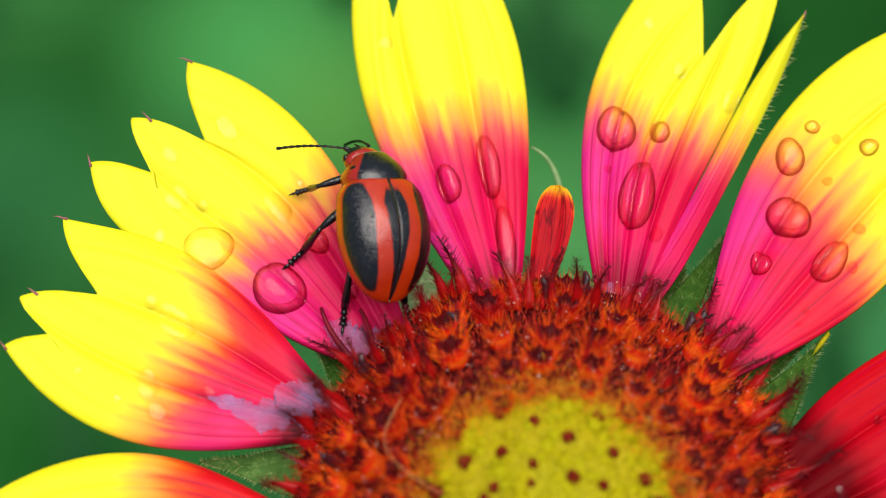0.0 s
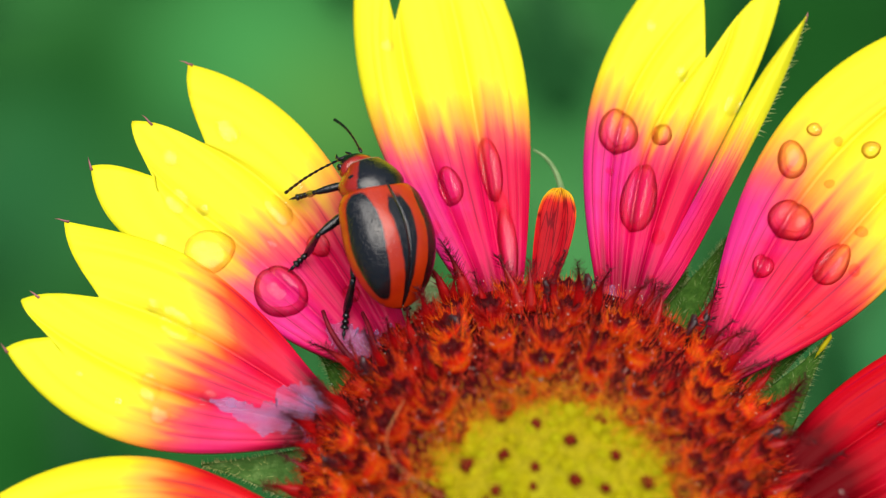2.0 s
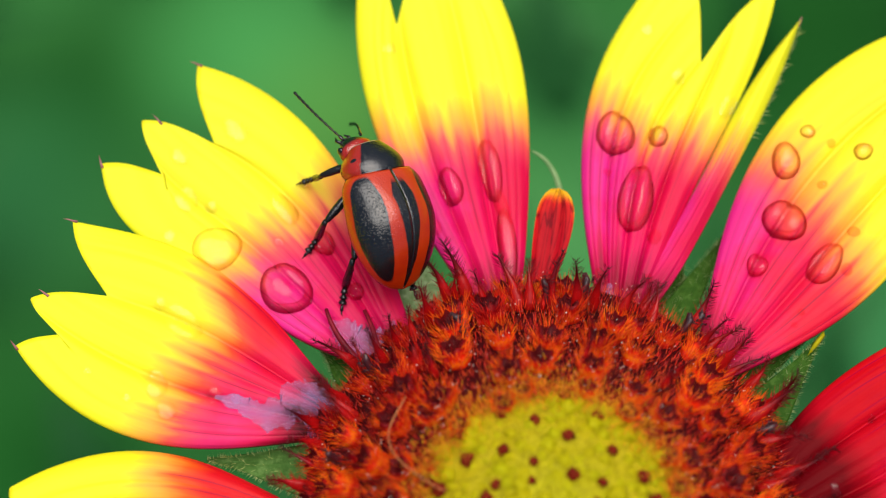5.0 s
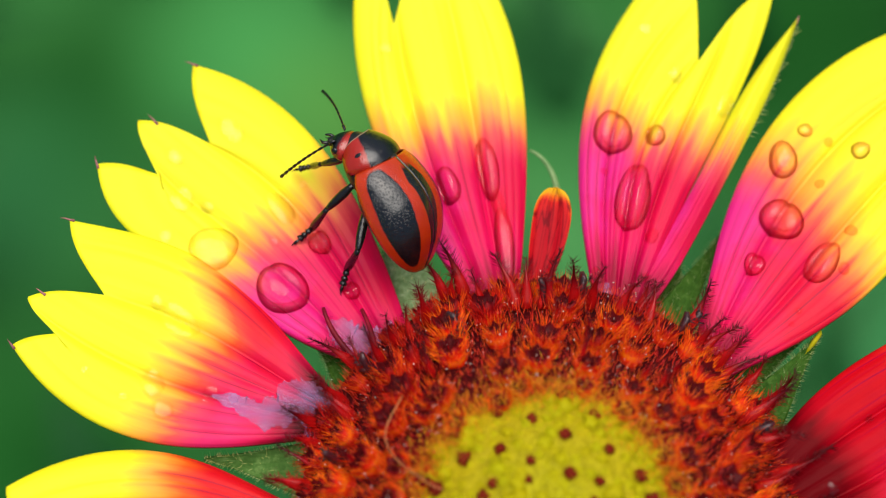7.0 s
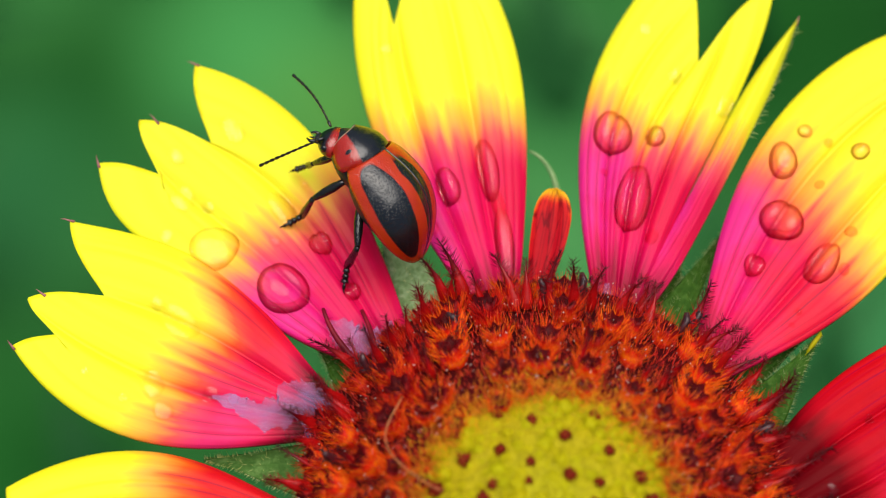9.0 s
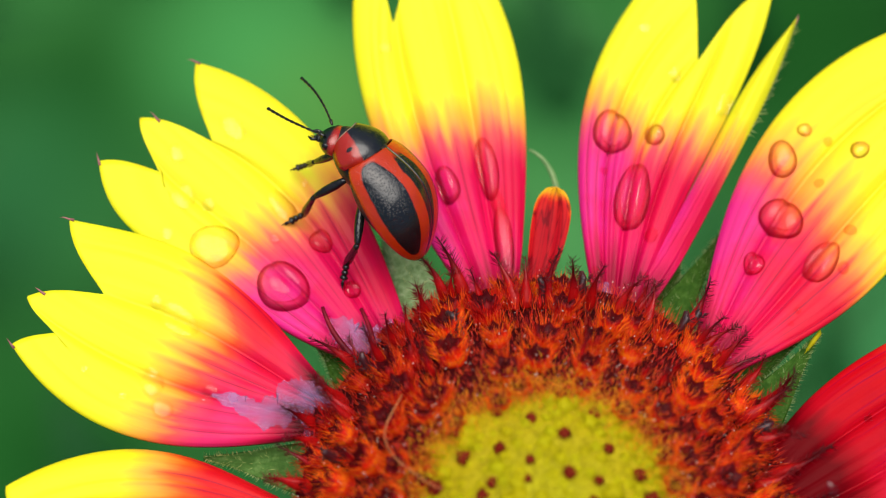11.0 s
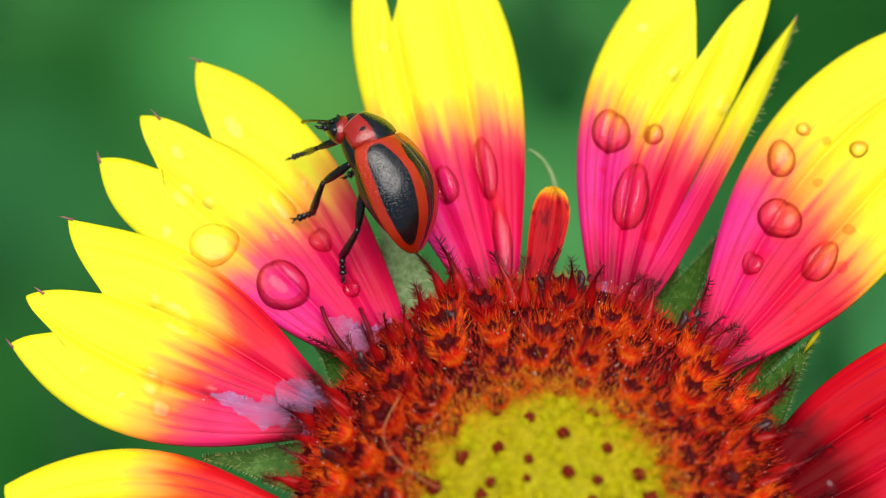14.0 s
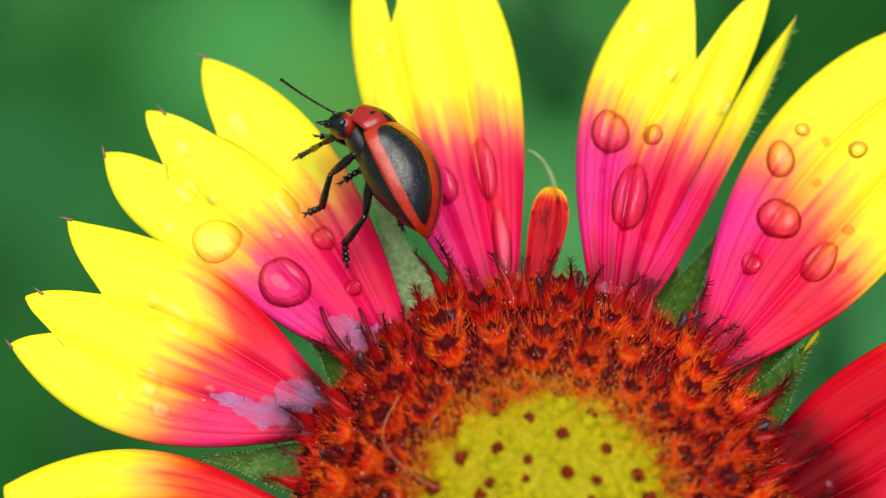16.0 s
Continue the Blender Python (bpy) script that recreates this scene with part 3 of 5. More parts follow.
def petal(left, right, end, lift, material, label, pleats=3, seed=0, curl=0.18, bulge=0.07, shift=0.0, fold=0.21, name="petal"):
    """One ray petal between two edge curves with a lobed end. lift: how high it lies over its neighbours."""
    r = random.Random(seed)
    phase = [r.uniform(0, TAU) for _ in range(3)]
    close = lobed_end([left[-1], *end, right[-1]], bulge) if end else None

    edge_l, edge_r = {}, {}

    def at(v, s):
        if s not in edge_l:
            edge_l[s], edge_r[s] = curve_at(left, s), curve_at(right, s)
        p = edge_l[s].lerp(edge_r[s], v)
        if close:
            p += (close(v) - Vector(left[-1]).lerp(Vector(right[-1]), v)) * s ** 2.3
        z = rise(p.length) + lift
        body = math.sin(math.pi * s) ** 0.6 if 0 < s < 1 else 0
        z += fold * body * (1.8 * abs(math.sin(math.pi * v * pleats)) ** 0.55 - 1.1) + 0.018 * body * math.cos(v * TAU * (pleats * 2 + 1) + phase[1])
        z += 0.42 * fold * body * (abs(math.sin(math.pi * v * pleats * 2 + 0.35 * math.sin(phase[0] + 2 * s))) ** 0.6 - 0.7)
        z += 0.10 * math.sin(s * 7 + v * 3 + phase[2]) * s
        z -= curl * (2 * v - 1) ** 2 * s                       # the sides bend down a little
        return (p.x, p.y, z)
    bm = grid(at, 85, 60, 0.2)
    layer = bm.loops.layers.uv["UVMap"]
    for f in bm.faces:
        for loop in f.loops:
            loop[layer].uv.y += shift
            loop[layer].uv.x = loop[layer].uv.x * 0.996 + 0.002 + seed
    return part(name, bm, material, flower, label), at


LOBED = "yellow-tipped petal with a wet magenta-red base"
petal_beetle, at_a = petal(left=[(-9.37, 7.88), (-13.38, 8.87), (-15.29, 10.76), (-19.39, 13.74), (-23.03, 13.66), (-23.58, 18.39)], right=[(-6.36, 7.95), (-7.50, 12.12), (-9.23, 16.08), (-10.44, 20.39), (-14.38, 23.51), (-18.68, 24.21)], end=[(-20.16, 17.85), (-21.53, 20.82), (-17.63, 19.72)], lift=0.0, material=PINK, label=LOBED, seed=1, shift=0.025)
petal_b, at_b = petal(left=[(-9.31, 4.08), (-13.18, 3.83), (-17.02, 2.71), (-21.19, 2.15), (-25.14, 4.91), (-27.22, 8.10)], right=[(-9.09, 4.86), (-12.27, 7.08), (-13.93, 10.84), (-16.61, 14.29), (-21.02, 14.52), (-24.76, 15.10)], end=[(-24.96, 8.82), (-26.61, 10.65), (-22.72, 11.01)], lift=0.3, material=ROSE, label=LOBED, seed=2)
petal_c, at_c = petal(left=[(-10.38, -1.55), (-14.45, -4.04), (-19.08, -5.75), (-24.50, -6.37), (-28.53, -3.26)], right=[(-10.40, -0.23), (-14.06, 0.09), (-16.56, 3.26), (-20.26, 4.24), (-24.34, 2.91), (-27.00, 0.81)], end=[(-27.03, -2.07), (-28.45, -1.27), (-26.62, -0.48)], lift=0.0, material=SCARLET, label="yellow petal with a scarlet base", seed=3, shift=0.03)
petal_d, at_d = petal(left=[(-3.58, 11.21), (-5.77, 14.80), (-8.61, 18.55), (-10.00, 22.10), (-10.70, 27.18), (-9.63, 31.18)], right=[(-1.18, 11.54), (-0.51, 15.46), (-0.71, 19.15), (0.10, 23.46), (-1.02, 27.18), (-3.04, 30.64)], end=[(-7.82, 26.91), (-5.55, 32.58), (-3.98, 29.65)], lift=0.0, material=PINK, label=LOBED, pleats=3, seed=4, shift=0.05, fold=0.25)
petal_f, at_f = petal(left=[(3.01, 10.91), (2.38, 15.24), (1.59, 19.77), (1.77, 24.61), (5.10, 28.26), (7.96, 31.55)], right=[(4.94, 10.73), (6.81, 14.30), (8.07, 18.22), (10.54, 21.45), (12.53, 25.05), (13.22, 29.09)], end=[(8.87, 24.68)], lift=0.0, material=PINK, label="petal split into lobes with a wet magenta-red base", pleats=4, seed=5)
folded_lobe, at_fold = petal(left=[(3.91, 10.94), (6.06, 14.16), (8.85, 16.81), (9.42, 21.04), (11.62, 24.15), (14.29, 26.96)], right=[(5.55, 10.76), (8.23, 13.43), (9.17, 17.27), (11.63, 20.14), (13.14, 23.53), (14.41, 27.09)], end=[], lift=-0.1, material=PINK, label="narrow folded side lobe", pleats=1, seed=8, curl=0.2, bulge=0.0, name="side_lobe")
petal_g, at_g = petal(left=[(7.64, 7.74), (9.42, 12.22), (9.33, 17.31), (11.75, 21.71), (15.96, 25.42), (20.62, 26.42)], right=[(9.37, 6.94), (13.03, 8.88), (17.44, 9.97), (19.41, 14.16), (22.36, 17.06)], end=[(21.04, 23.49), (23.42, 23.68), (22.30, 20.23)], lift=0.1, material=GOLDEN_PINK, label=LOBED, seed=6)
petal_h, at_h = petal(left=[(9.47, 0.48), (11.79, 2.60), (12.43, 6.03), (15.63, 7.31), (18.27, 9.29), (21.21, 9.95)], right=[(10.48, -1.60), (15.72, -2.25), (20.32, -1.13), (22.91, 3.86)], end=[(21.29, 7.52), (23.25, 7.43), (22.25, 5.67)], lift=0.2, material=CRIMSON, label="dark crimson petal with a yellow edge", seed=7)


def small_petal(base, tip):
    """A stunted petal, rolled into a spoon."""
    b, t = Vector(base), Vector(tip)
    way = t - b
    side = Vector((way.y, -way.x)).normalized()

    def at(v, s):
        w = 0.42 + 0.60 * math.sin(math.pi / 2 * min(1, s / 0.72))
        w *= math.sqrt(max(0.0, 1 - max(0, (s - 0.72) / 0.28) ** 2))
        k = 2 * v - 1
        p = b + way * s + side * (w * k + 0.12 * math.sin(s * 3))
        return (p.x, p.y, 0.1 + 1.0 * s + 0.22 * w * k * k + 0.04 * math.cos(k * 7 + s * 3))
    return part("small_petal", grid(at, 33, 40, 0.15), TUBE, flower, "short red petal cupped like a spoon")


small_petal((-0.30, 11.48), (0.98, 17.52))


def petal_point(at, v, length, way=None):
    """The dry purple point at a lobe's tip."""
    tip = Vector(at(v, 1.0))
    back = Vector(at(v, 0.9))
    d = way or (tip - back).normalized()
    bm = tube(bmesh.new(), [tip - d * 0.25, tip, tip + d * length * 0.5 + Vector((0, 0, 0.1)), tip + d * length], [0.09, 0.065, 0.035, 0.008], 6)
    return bm


for at, host, points in ((at_a, petal_beetle, ((0.0, 0.5), (0.495, 0.55), (1.0, 0.5))), (at_b, petal_b, ((0.0, 0.4), (0.42, 0.4), (1.0, 0.5))), (at_fold, folded_lobe, ((1.0, 0.3),))):
    for v, length in points:
        part("point", petal_point(at, v, length), MUCRO, host, "dry purple point")


def edge_hairs():
    """Short bristles along the folded lobe's edge."""
    bm = bmesh.new()
    r = random.Random(31)
    for k in range(26):
        s = 0.62 + 0.36 * k / 25
        p = Vector(at_fold(1.0, s))
        d = Vector((r.uniform(0.6, 1.0), r.uniform(-0.4, 0.5), r.uniform(0, 0.5))).normalized()
        spike(bm, p, p + d * r.uniform(0.2, 0.55), 0.028)
    return tagged(part("edge_hairs", bm, PALE_HAIR, petal_f, "pale bristles"), kind="stuff")


edge_hairs()


def bract(x0, y0, z0, x1, y1, z1, width, seed, material):
    a, b = Vector((x0, y0, z0)), Vector((x1, y1, z1))
    way = b - a
    side = Vector((way.y, -way.x, 0)).normalized()

    def at(v, s):
        w = width * 0.5 * (0.70 + 0.55 * math.sin(math.pi * min(1, s * 1.15))) * (1 - s ** 1.7) + 0.02
        k = 2 * v - 1
        p = a + way * s + side * (k * w)
        return p + Vector((0, 0, -0.12 * (1 - abs(k)) * (1 - s) + 0.25 * math.sin(math.pi * s) + 0.05 * math.sin(v * 31 + s * 9)))
    ob = solid(part("bract", grid(at, 21, 30), material, flower, "hairy green bract"), 0.09)
    r = random.Random(seed)
    bm = bmesh.new()
    for k in range(420):
        s = r.uniform(0.05, 1.0)
        v = r.choice((0.0, 1.0)) if k < 300 else r.random()
        p = at(v, s)
        d = side * (2 * v - 1) + way.normalized() * r.uniform(0.1, 0.9) + Vector((0, 0, r.uniform(0.0, 0.5)))
        spike(bm, p, p + d.normalized() * r.uniform(0.15, 0.38), 0.012)
    tagged(part("bract_hairs", bm, BRACT_HAIR if material is DARK_LEAF else PALE_HAIR, ob, "short pale hairs"), kind="stuff")
    return ob


BRACTS = [
    (-4.93, 6.85, -1.20, -8.85, 18.54, -1.50, 3.15),
    (-8.56, 5.92, -1.20, -11.87, 9.48, -1.50, 2.12),
    (-8.16, 2.00, -1.40, -17.49, 3.04, -1.00, 3.03),
    (5.59, 8.52, -1.50, 10.44, 16.26, -1.70, 1.64),
    (5.99, 9.94, -1.90, 7.97, 15.29, -2.20, 1.82),
    (8.87, 1.95, -1.20, 14.78, 9.59, -0.20, 2.67),
    (7.86, 5.42, -1.60, 14.10, 9.80, -1.50, 1.94),
    (8.81, 1.68, -1.30, 13.12, 4.99, -1.20, 1.52)]
for i, row in enumerate(BRACTS):
    bract(*row, seed=100 + i, material=LEAF if i == 0 else MID_LEAF if i == 2 else DARK_LEAF)

bm = bmesh.new()
tip = Vector(BRACTS[5][3:6])
back = (tip - Vector(BRACTS[5][:3])).normalized()
tube(bm, [tip - back * 1.5, tip - back * 0.7 + Vector((0, 0, 0.15)), tip + Vector((0, 0, 0.15)), tip + back * 0.3 + Vector((-0.15, 0, 0.1))], [0.03, 0.13, 0.12, 0.02], 8)
part("bract_point", bm, DOWN, flower, "yellow-green tip of a bract")

# stem and receptacle
bm = bmesh.new()
tube(bm, [(0, 0, -300), (2, -3, -220), (1, -2, -120), (0, 0, -40), (0, 0, -6)], [1.7, 1.6, 1.5, 1.5, 1.8], 14)
part("stem", bm, STEM, flower, "slim green stem")


def receptacle_at(v, s):
    a = v * TAU
    r = 12.2 * math.sin(s * math.pi / 2) ** 0.8 + 1.0 * (1 - s)
    return (r * math.cos(a), r * math.sin(a), -6.5 + 6.2 * s ** 1.6)


part("receptacle", grid(receptacle_at, 49, 14), LEAF, flower, "green cup under the florets")


def bed_at(v, s):
    a = v * TAU
    r = 12.4 * s
    up = -0.15 + 0.24 / (1 + math.exp((r - 6.3) * 3)) + 0.09 * noise.noise(Vector((r * math.cos(a) * 1.4, r * math.sin(a) * 1.4, 3.0)))
    return seat(r * math.cos(a), r * math.sin(a), up)


part("floret_bed", grid(bed_at, 193, 80), DISC, flower, "domed yellow-green and dark red floret bed with painted gap shade")

# closed buds in the yellow middle, in the spiral of a composite flower
GOLDEN = math.pi * (3 - math.sqrt(5))


def bud_mesh(seed):
    """A closed floret: a knobbly five-lobed bud."""
    r = random.Random(seed)
    bm = bmesh.new()
    for v in ball(bm, (0, 0, 0), (0.40, 0.40, 0.38), 10, 7):
        k = 1 + 0.26 * math.sin(5 * math.atan2(v.co.y, v.co.x) + seed) * (v.co.z > -0.1)
        v.co.x *= k * r.uniform(0.86, 1.14)
        v.co.y *= k * r.uniform(0.86, 1.14)
        v.co.z *= r.uniform(0.85, 1.15)
    for k in range(7):
        a, q = r.uniform(0, TAU), r.uniform(0.0, 0.34)
        spike(bm, (q * math.cos(a), q * math.sin(a), 0.2), (q * 1.7 * math.cos(a), q * 1.7 * math.sin(a), r.uniform(0.42, 0.72)), 0.04)
    return meshed("bud", bm, BUD)


def placed(name, mesh, x, y, z, lean, azim, spin, parent, size=1.0):
    """A piece leaning outwards by lean degrees in the direction azim, turned about itself by spin."""
    ob = new(name, mesh)
    ob.parent = parent
    m = mm(x, y, z) @ Matrix.Rotation(azim, 4, 'Z') @ Matrix.Rotation(radians(lean), 4, 'Y') @ Matrix.Rotation(spin, 4, 'Z')
    ob.matrix_basis = m @ Matrix.Scale(size, 4)
    return ob


bud_meshes = [bud_mesh(s) for s in range(4)]


def tuft_mesh(seed):
    """A dark, ragged bristle cluster that stands between the buds."""
    r = random.Random(seed)
    bm = bmesh.new()
    for v in ball(bm, (0, 0, 0.08), (0.30, 0.30, 0.24), 9, 6):
        v.co.x *= r.uniform(0.45, 1.5)
        v.co.y *= r.uniform(0.45, 1.5)
        v.co.z *= r.uniform(0.7, 1.5)
    for k in range(16):
        a = r.uniform(0, TAU)
        d = 0.26 * math.sqrt(r.random())
        spike(bm, (d * math.cos(a), d * math.sin(a), 0.1), (d * 1.5 * math.cos(a), d * 1.5 * math.sin(a), r.uniform(0.30, 0.50)), 0.075)
    return meshed("bristle_tuft", bm, TUFT)


tuft_meshes = [tuft_mesh(s) for s in range(4)]
# bristle tufts of the crown, then the rest of the spiral on the hidden side
spots = [(-2.36, 4.33), (-0.69, 3.94), (2.43, 4.18), (0.93, 3.06), (-2.26, 2.33), (3.11, 2.33), (-4.06, 1.90), (-0.78, 1.69), (1.16, 1.06),
         (4.69, 1.03), (-0.88, 0.74), (-2.67, 0.54), (2.61, 0.68), (-5.41, 0.45), (-4.43, 3.30), (5.20, 3.40), (0.75, 5.35), (4.15, 4.60)]
for n in range(36):
    rad = 1.02 * math.sqrt(n + 0.35)
    a = n * GOLDEN + 0.4
    if rad * math.sin(a) < 0.0:
        spots.append((rad * math.cos(a), rad * math.sin(a)))
for i, (x, y) in enumerate(spots):
    rad = math.hypot(x, y)
    placed("bristle_tuft", tuft_meshes[i % 4], *seat(x, y, 0.08), rad * 4.0, math.atan2(y, x), rnd.uniform(0, TAU), flower, 0.78 + 0.06 * rad + rnd.uniform(-0.20, 0.15))
for i in range(318):
    rad = 0.352 * math.sqrt(i + 0.5)
    a = i * GOLDEN
    x, y = ring_spot(rad, a)
    if min(math.hypot(x - p, y - q) for p, q in spots) < 0.34:
        continue
    placed("bud", bud_meshes[i % 4], *seat(x, y, -0.12 + rnd.uniform(-0.20, 0.16)), rad * 4.2 + rnd.uniform(-25, 25), a, rnd.uniform(0, TAU), flower, rnd.uniform(0.65, 1.3))


# open florets of the ring
def floret_mesh(seed, tall, hairs, material):
    """A hairy floret: an orange-red flank ringed with long stiff hairs, and a small dark five-pointed mouth."""
    r = random.Random(seed)
    bm = bmesh.new()
    uvl = bm.loops.layers.uv.new("UVMap")
    cols = 15
    prof = [(0.56, -0.6, 0.0), (0.60, 0.0, 0.10), (0.56, 0.30, 0.44), (0.52, 0.50, 0.58), (0.43, 0.62, 0.72), (0.22, 0.46, 1.0), (0.02, 0.30, 1.0)]
    rings = []
    for i, (rad, z, u) in enumerate(prof):
        ring = []
        for k in range(cols):
            a = TAU * k / cols
            star = max(0.0, math.cos(5 * a)) if 2 < i < 5 else 0.0
            q = rad * (1 + 0.18 * star + r.uniform(-0.07, 0.07))
            ring.append(bm.verts.new((q * math.cos(a), q * math.sin(a), (z + 0.16 * star) * tall + r.uniform(-0.03, 0.03))))
        rings.append(ring)
    for i in range(len(prof) - 1):
        for k in range(cols):
            f = bm.faces.new((rings[i][k], rings[i][(k + 1) % cols], rings[i + 1][(k + 1) % cols], rings[i + 1][k]))
            for loop, u in zip(f.loops, (prof[i][2], prof[i][2], prof[i + 1][2], prof[i + 1][2])):
                loop[uvl].uv = (k / cols, u)
    for k in range(hairs):
        inner = k < hairs * 0.12
        a = r.uniform(0, TAU)
        q = r.uniform(0.08, 0.30) if inner else r.uniform(0.44, 0.66)
        z = (0.55 if inner else r.uniform(0.05, 0.62)) * tall
        lean = r.uniform(0.1, 0.5) if inner else r.uniform(0.25, 1.0)
        d = Vector((math.cos(a) * lean, math.sin(a) * lean, 1.0)).normalized()
        p = Vector((q * math.cos(a), q * math.sin(a), z - 0.05))
        first = len(bm.faces)
        spike(bm, p, p + d * (r.uniform(0.2, 0.45) if inner else r.uniform(0.35, 0.90)), 0.030)
        bm.faces.ensure_lookup_table()
        u = r.uniform(0.72, 1.0) if inner else r.uniform(0.14, 0.52)
        for f in bm.faces[first:]:
            for loop in f.loops:
                loop[uvl].uv = (0.5, u)
    return meshed("floret", bm, material)


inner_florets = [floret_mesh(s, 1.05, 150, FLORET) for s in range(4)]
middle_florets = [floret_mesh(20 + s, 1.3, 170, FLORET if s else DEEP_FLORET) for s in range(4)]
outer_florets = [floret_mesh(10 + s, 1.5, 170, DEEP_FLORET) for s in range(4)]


def awn_mesh(seed):
    """A flame-shaped red scale drawn out into a dark bristle, with stiff side hairs."""
    r = random.Random(seed)
    bm = bmesh.new()
    h = r.uniform(2.3, 3.6)
    bend = r.uniform(-0.9, 0.9)
    path = [(bend * (k / 8) ** 2.4, 0.10 * math.sin(k), h * k / 8) for k in range(9)]
    tube(bm, path, [0.24, 0.32, 0.32, 0.25, 0.17, 0.10, 0.06, 0.035, 0.008], 7)
    for v in bm.verts:
        v.co.y *= 0.6
    for k in range(84):
        f = r.uniform(0.10, 0.95)
        a = r.uniform(0, TAU)
        wide = 0.32 * max(0.0, 1 - f) ** 0.8
        p = Vector((bend * f ** 2.4 + wide * math.cos(a), 0.6 * wide * math.sin(a), h * f))
        d = Vector((math.cos(a), math.sin(a), r.uniform(0.5, 1.2))).normalized()
        spike(bm, p, p + d * r.uniform(0.30, 0.66) * (1.15 - 0.4 * f), 0.024)
    return meshed("awn", bm, AWN)


awn_meshes = [awn_mesh(s) for s in range(6)]
anther_bm = bmesh.new()
tube(anther_bm, [(0, 0, 0), (0.05, 0, 0.5), (0.1, 0.05, 0.95), (0.28, 0.1, 1.2)], [0.16, 0.17, 0.19, 0.10], 8)
for k in range(46):
    a, z = rnd.uniform(0, TAU), rnd.uniform(0.2, 1.2)
    spike(anther_bm, (0.15 * math.cos(a), 0.15 * math.sin(a), z), (0.40 * math.cos(a), 0.40 * math.sin(a), z + rnd.uniform(0, 0.25)), 0.028)
anther_mesh = meshed("anther", anther_bm, DARK_TUFT)

for radius, count, lean, kinds, size in ((6.45, 17, 16, inner_florets, 0.86), (7.65, 20, 28, inner_florets, 1.10), (9.05, 23, 40, middle_florets, 1.20), (10.35, 27, 52, outer_florets, 1.15), (11.4, 32, 64, outer_florets, 1.0)):
    for k in range(count):
        a = TAU * (k + 0.5 * (count % 2)) / count + rnd.uniform(-0.11, 0.11)
        rad = radius + rnd.uniform(-0.35, 0.35)
        placed("floret", kinds[rnd.randrange(len(kinds))], *seat(*ring_spot(rad, a), -0.1), lean + rnd.uniform(-16, 14), a, rnd.uniform(0, TAU), flower, size * rnd.uniform(0.82, 1.15))
for k in range(80):
    a = TAU * k / 80 + rnd.uniform(-0.06, 0.06)
    rad = rnd.uniform(10.5, 12.2)
    placed("awn", awn_meshes[k % 6], *seat(rad * math.cos(a), rad * math.sin(a), 0.0), rnd.uniform(30, 68), a, rnd.choice((-1, 1)) * math.pi / 2 + rnd.uniform(-0.6, 0.6), flower, rnd.uniform(0.75, 1.25))
for k in range(70):
    a = rnd.uniform(0, TAU)
    rad = rnd.uniform(8.0, 10.8)
    placed("awn", awn_meshes[k % 6], *seat(*ring_spot(rad, a)), rnd.uniform(15, 50), a, rnd.uniform(0, TAU), flower, rnd.uniform(0.40, 0.66))
# withered dark anthers
for x, y in ((-4.11, 8.85), (2.13, 11.05), (0.20, 10.73), (7.09, 9.00), (7.75, 9.45), (10.45, 3.65), (-10.16, 2.16), (-8.64, 6.84)):
    a = math.atan2(y, x)
    placed("anther", anther_mesh, *seat(x, y, 0.35), 52, a, x * 9, flower, 1.2)


def style(points, thick):
    """A curved, hairy dark red style that has fallen outwards over the petals."""
    pts = [Vector(p) for p in points]
    bm = bmesh.new()
    n = 16
    path = [curve_at(pts, k / n) for k in range(n + 1)]
    tube(bm, path, [thick * (1.15 - 0.75 * k / n) for k in range(n + 1)], 7)
    r = random.Random(int(abs(pts[0].x) * 100))
    for k in range(46):
        p = curve_at(pts, r.uniform(0.1, 1.0))
        d = Vector((r.uniform(-1, 1), r.uniform(-1, 1), r.uniform(-0.2, 1))).normalized()
        spike(bm, p, p + d * r.uniform(0.15, 0.36), 0.022)
    return part("style", bm, STYLE, flower, "dark maroon style")


for points, thick in (([(-8.48, 6.08, 1.20), (-9.32, 7.65, 1.10), (-10.82, 8.64, 0.90), (-11.40, 10.68, 0.90)], 0.25), ([(-8.48, 6.02, 1.40), (-8.58, 7.51, 1.50), (-8.52, 8.85, 1.20), (-9.38, 10.59, 0.90)], 0.25)):
    style(points, thick)
bm = bmesh.new()
pts = [Vector(p) for p in [(1.22, 18.07, -1.20), (0.98, 19.42, -0.80), (0.43, 20.18, -0.60), (-0.38, 20.44, -0.50)]]
tube(bm, [curve_at(pts, k / 12) for k in range(13)], [0.20 - 0.012 * k for k in range(13)], 8)
part("bract_tip", bm, TENDRIL, flower, "thin pale green curled bract tip")


def fuzz():
    """The fine orange and red fuzz between the florets."""
    r = random.Random(5)
    bm = bmesh.new()
    for k in range(12000):
        a = r.uniform(0, TAU)
        rad = math.sqrt(r.uniform(5.9 ** 2, 12.4 ** 2))
        p = Vector(seat(*ring_spot(rad, a), r.uniform(0.0, 0.9)))
        out = 0.25 + 0.17 * (rad - 6)
        d = Vector((math.cos(a) * out + r.uniform(-0.45, 0.45), math.sin(a) * out + r.uniform(-0.45, 0.45), 1.0)).normalized()
        spike(bm, p, p + d * r.uniform(0.25, 0.60 + 0.05 * (rad - 6)), 0.017)
    return tagged(part("fuzz", bm, HAIR, flower, "orange-red fuzz"), kind="stuff")


fuzz()


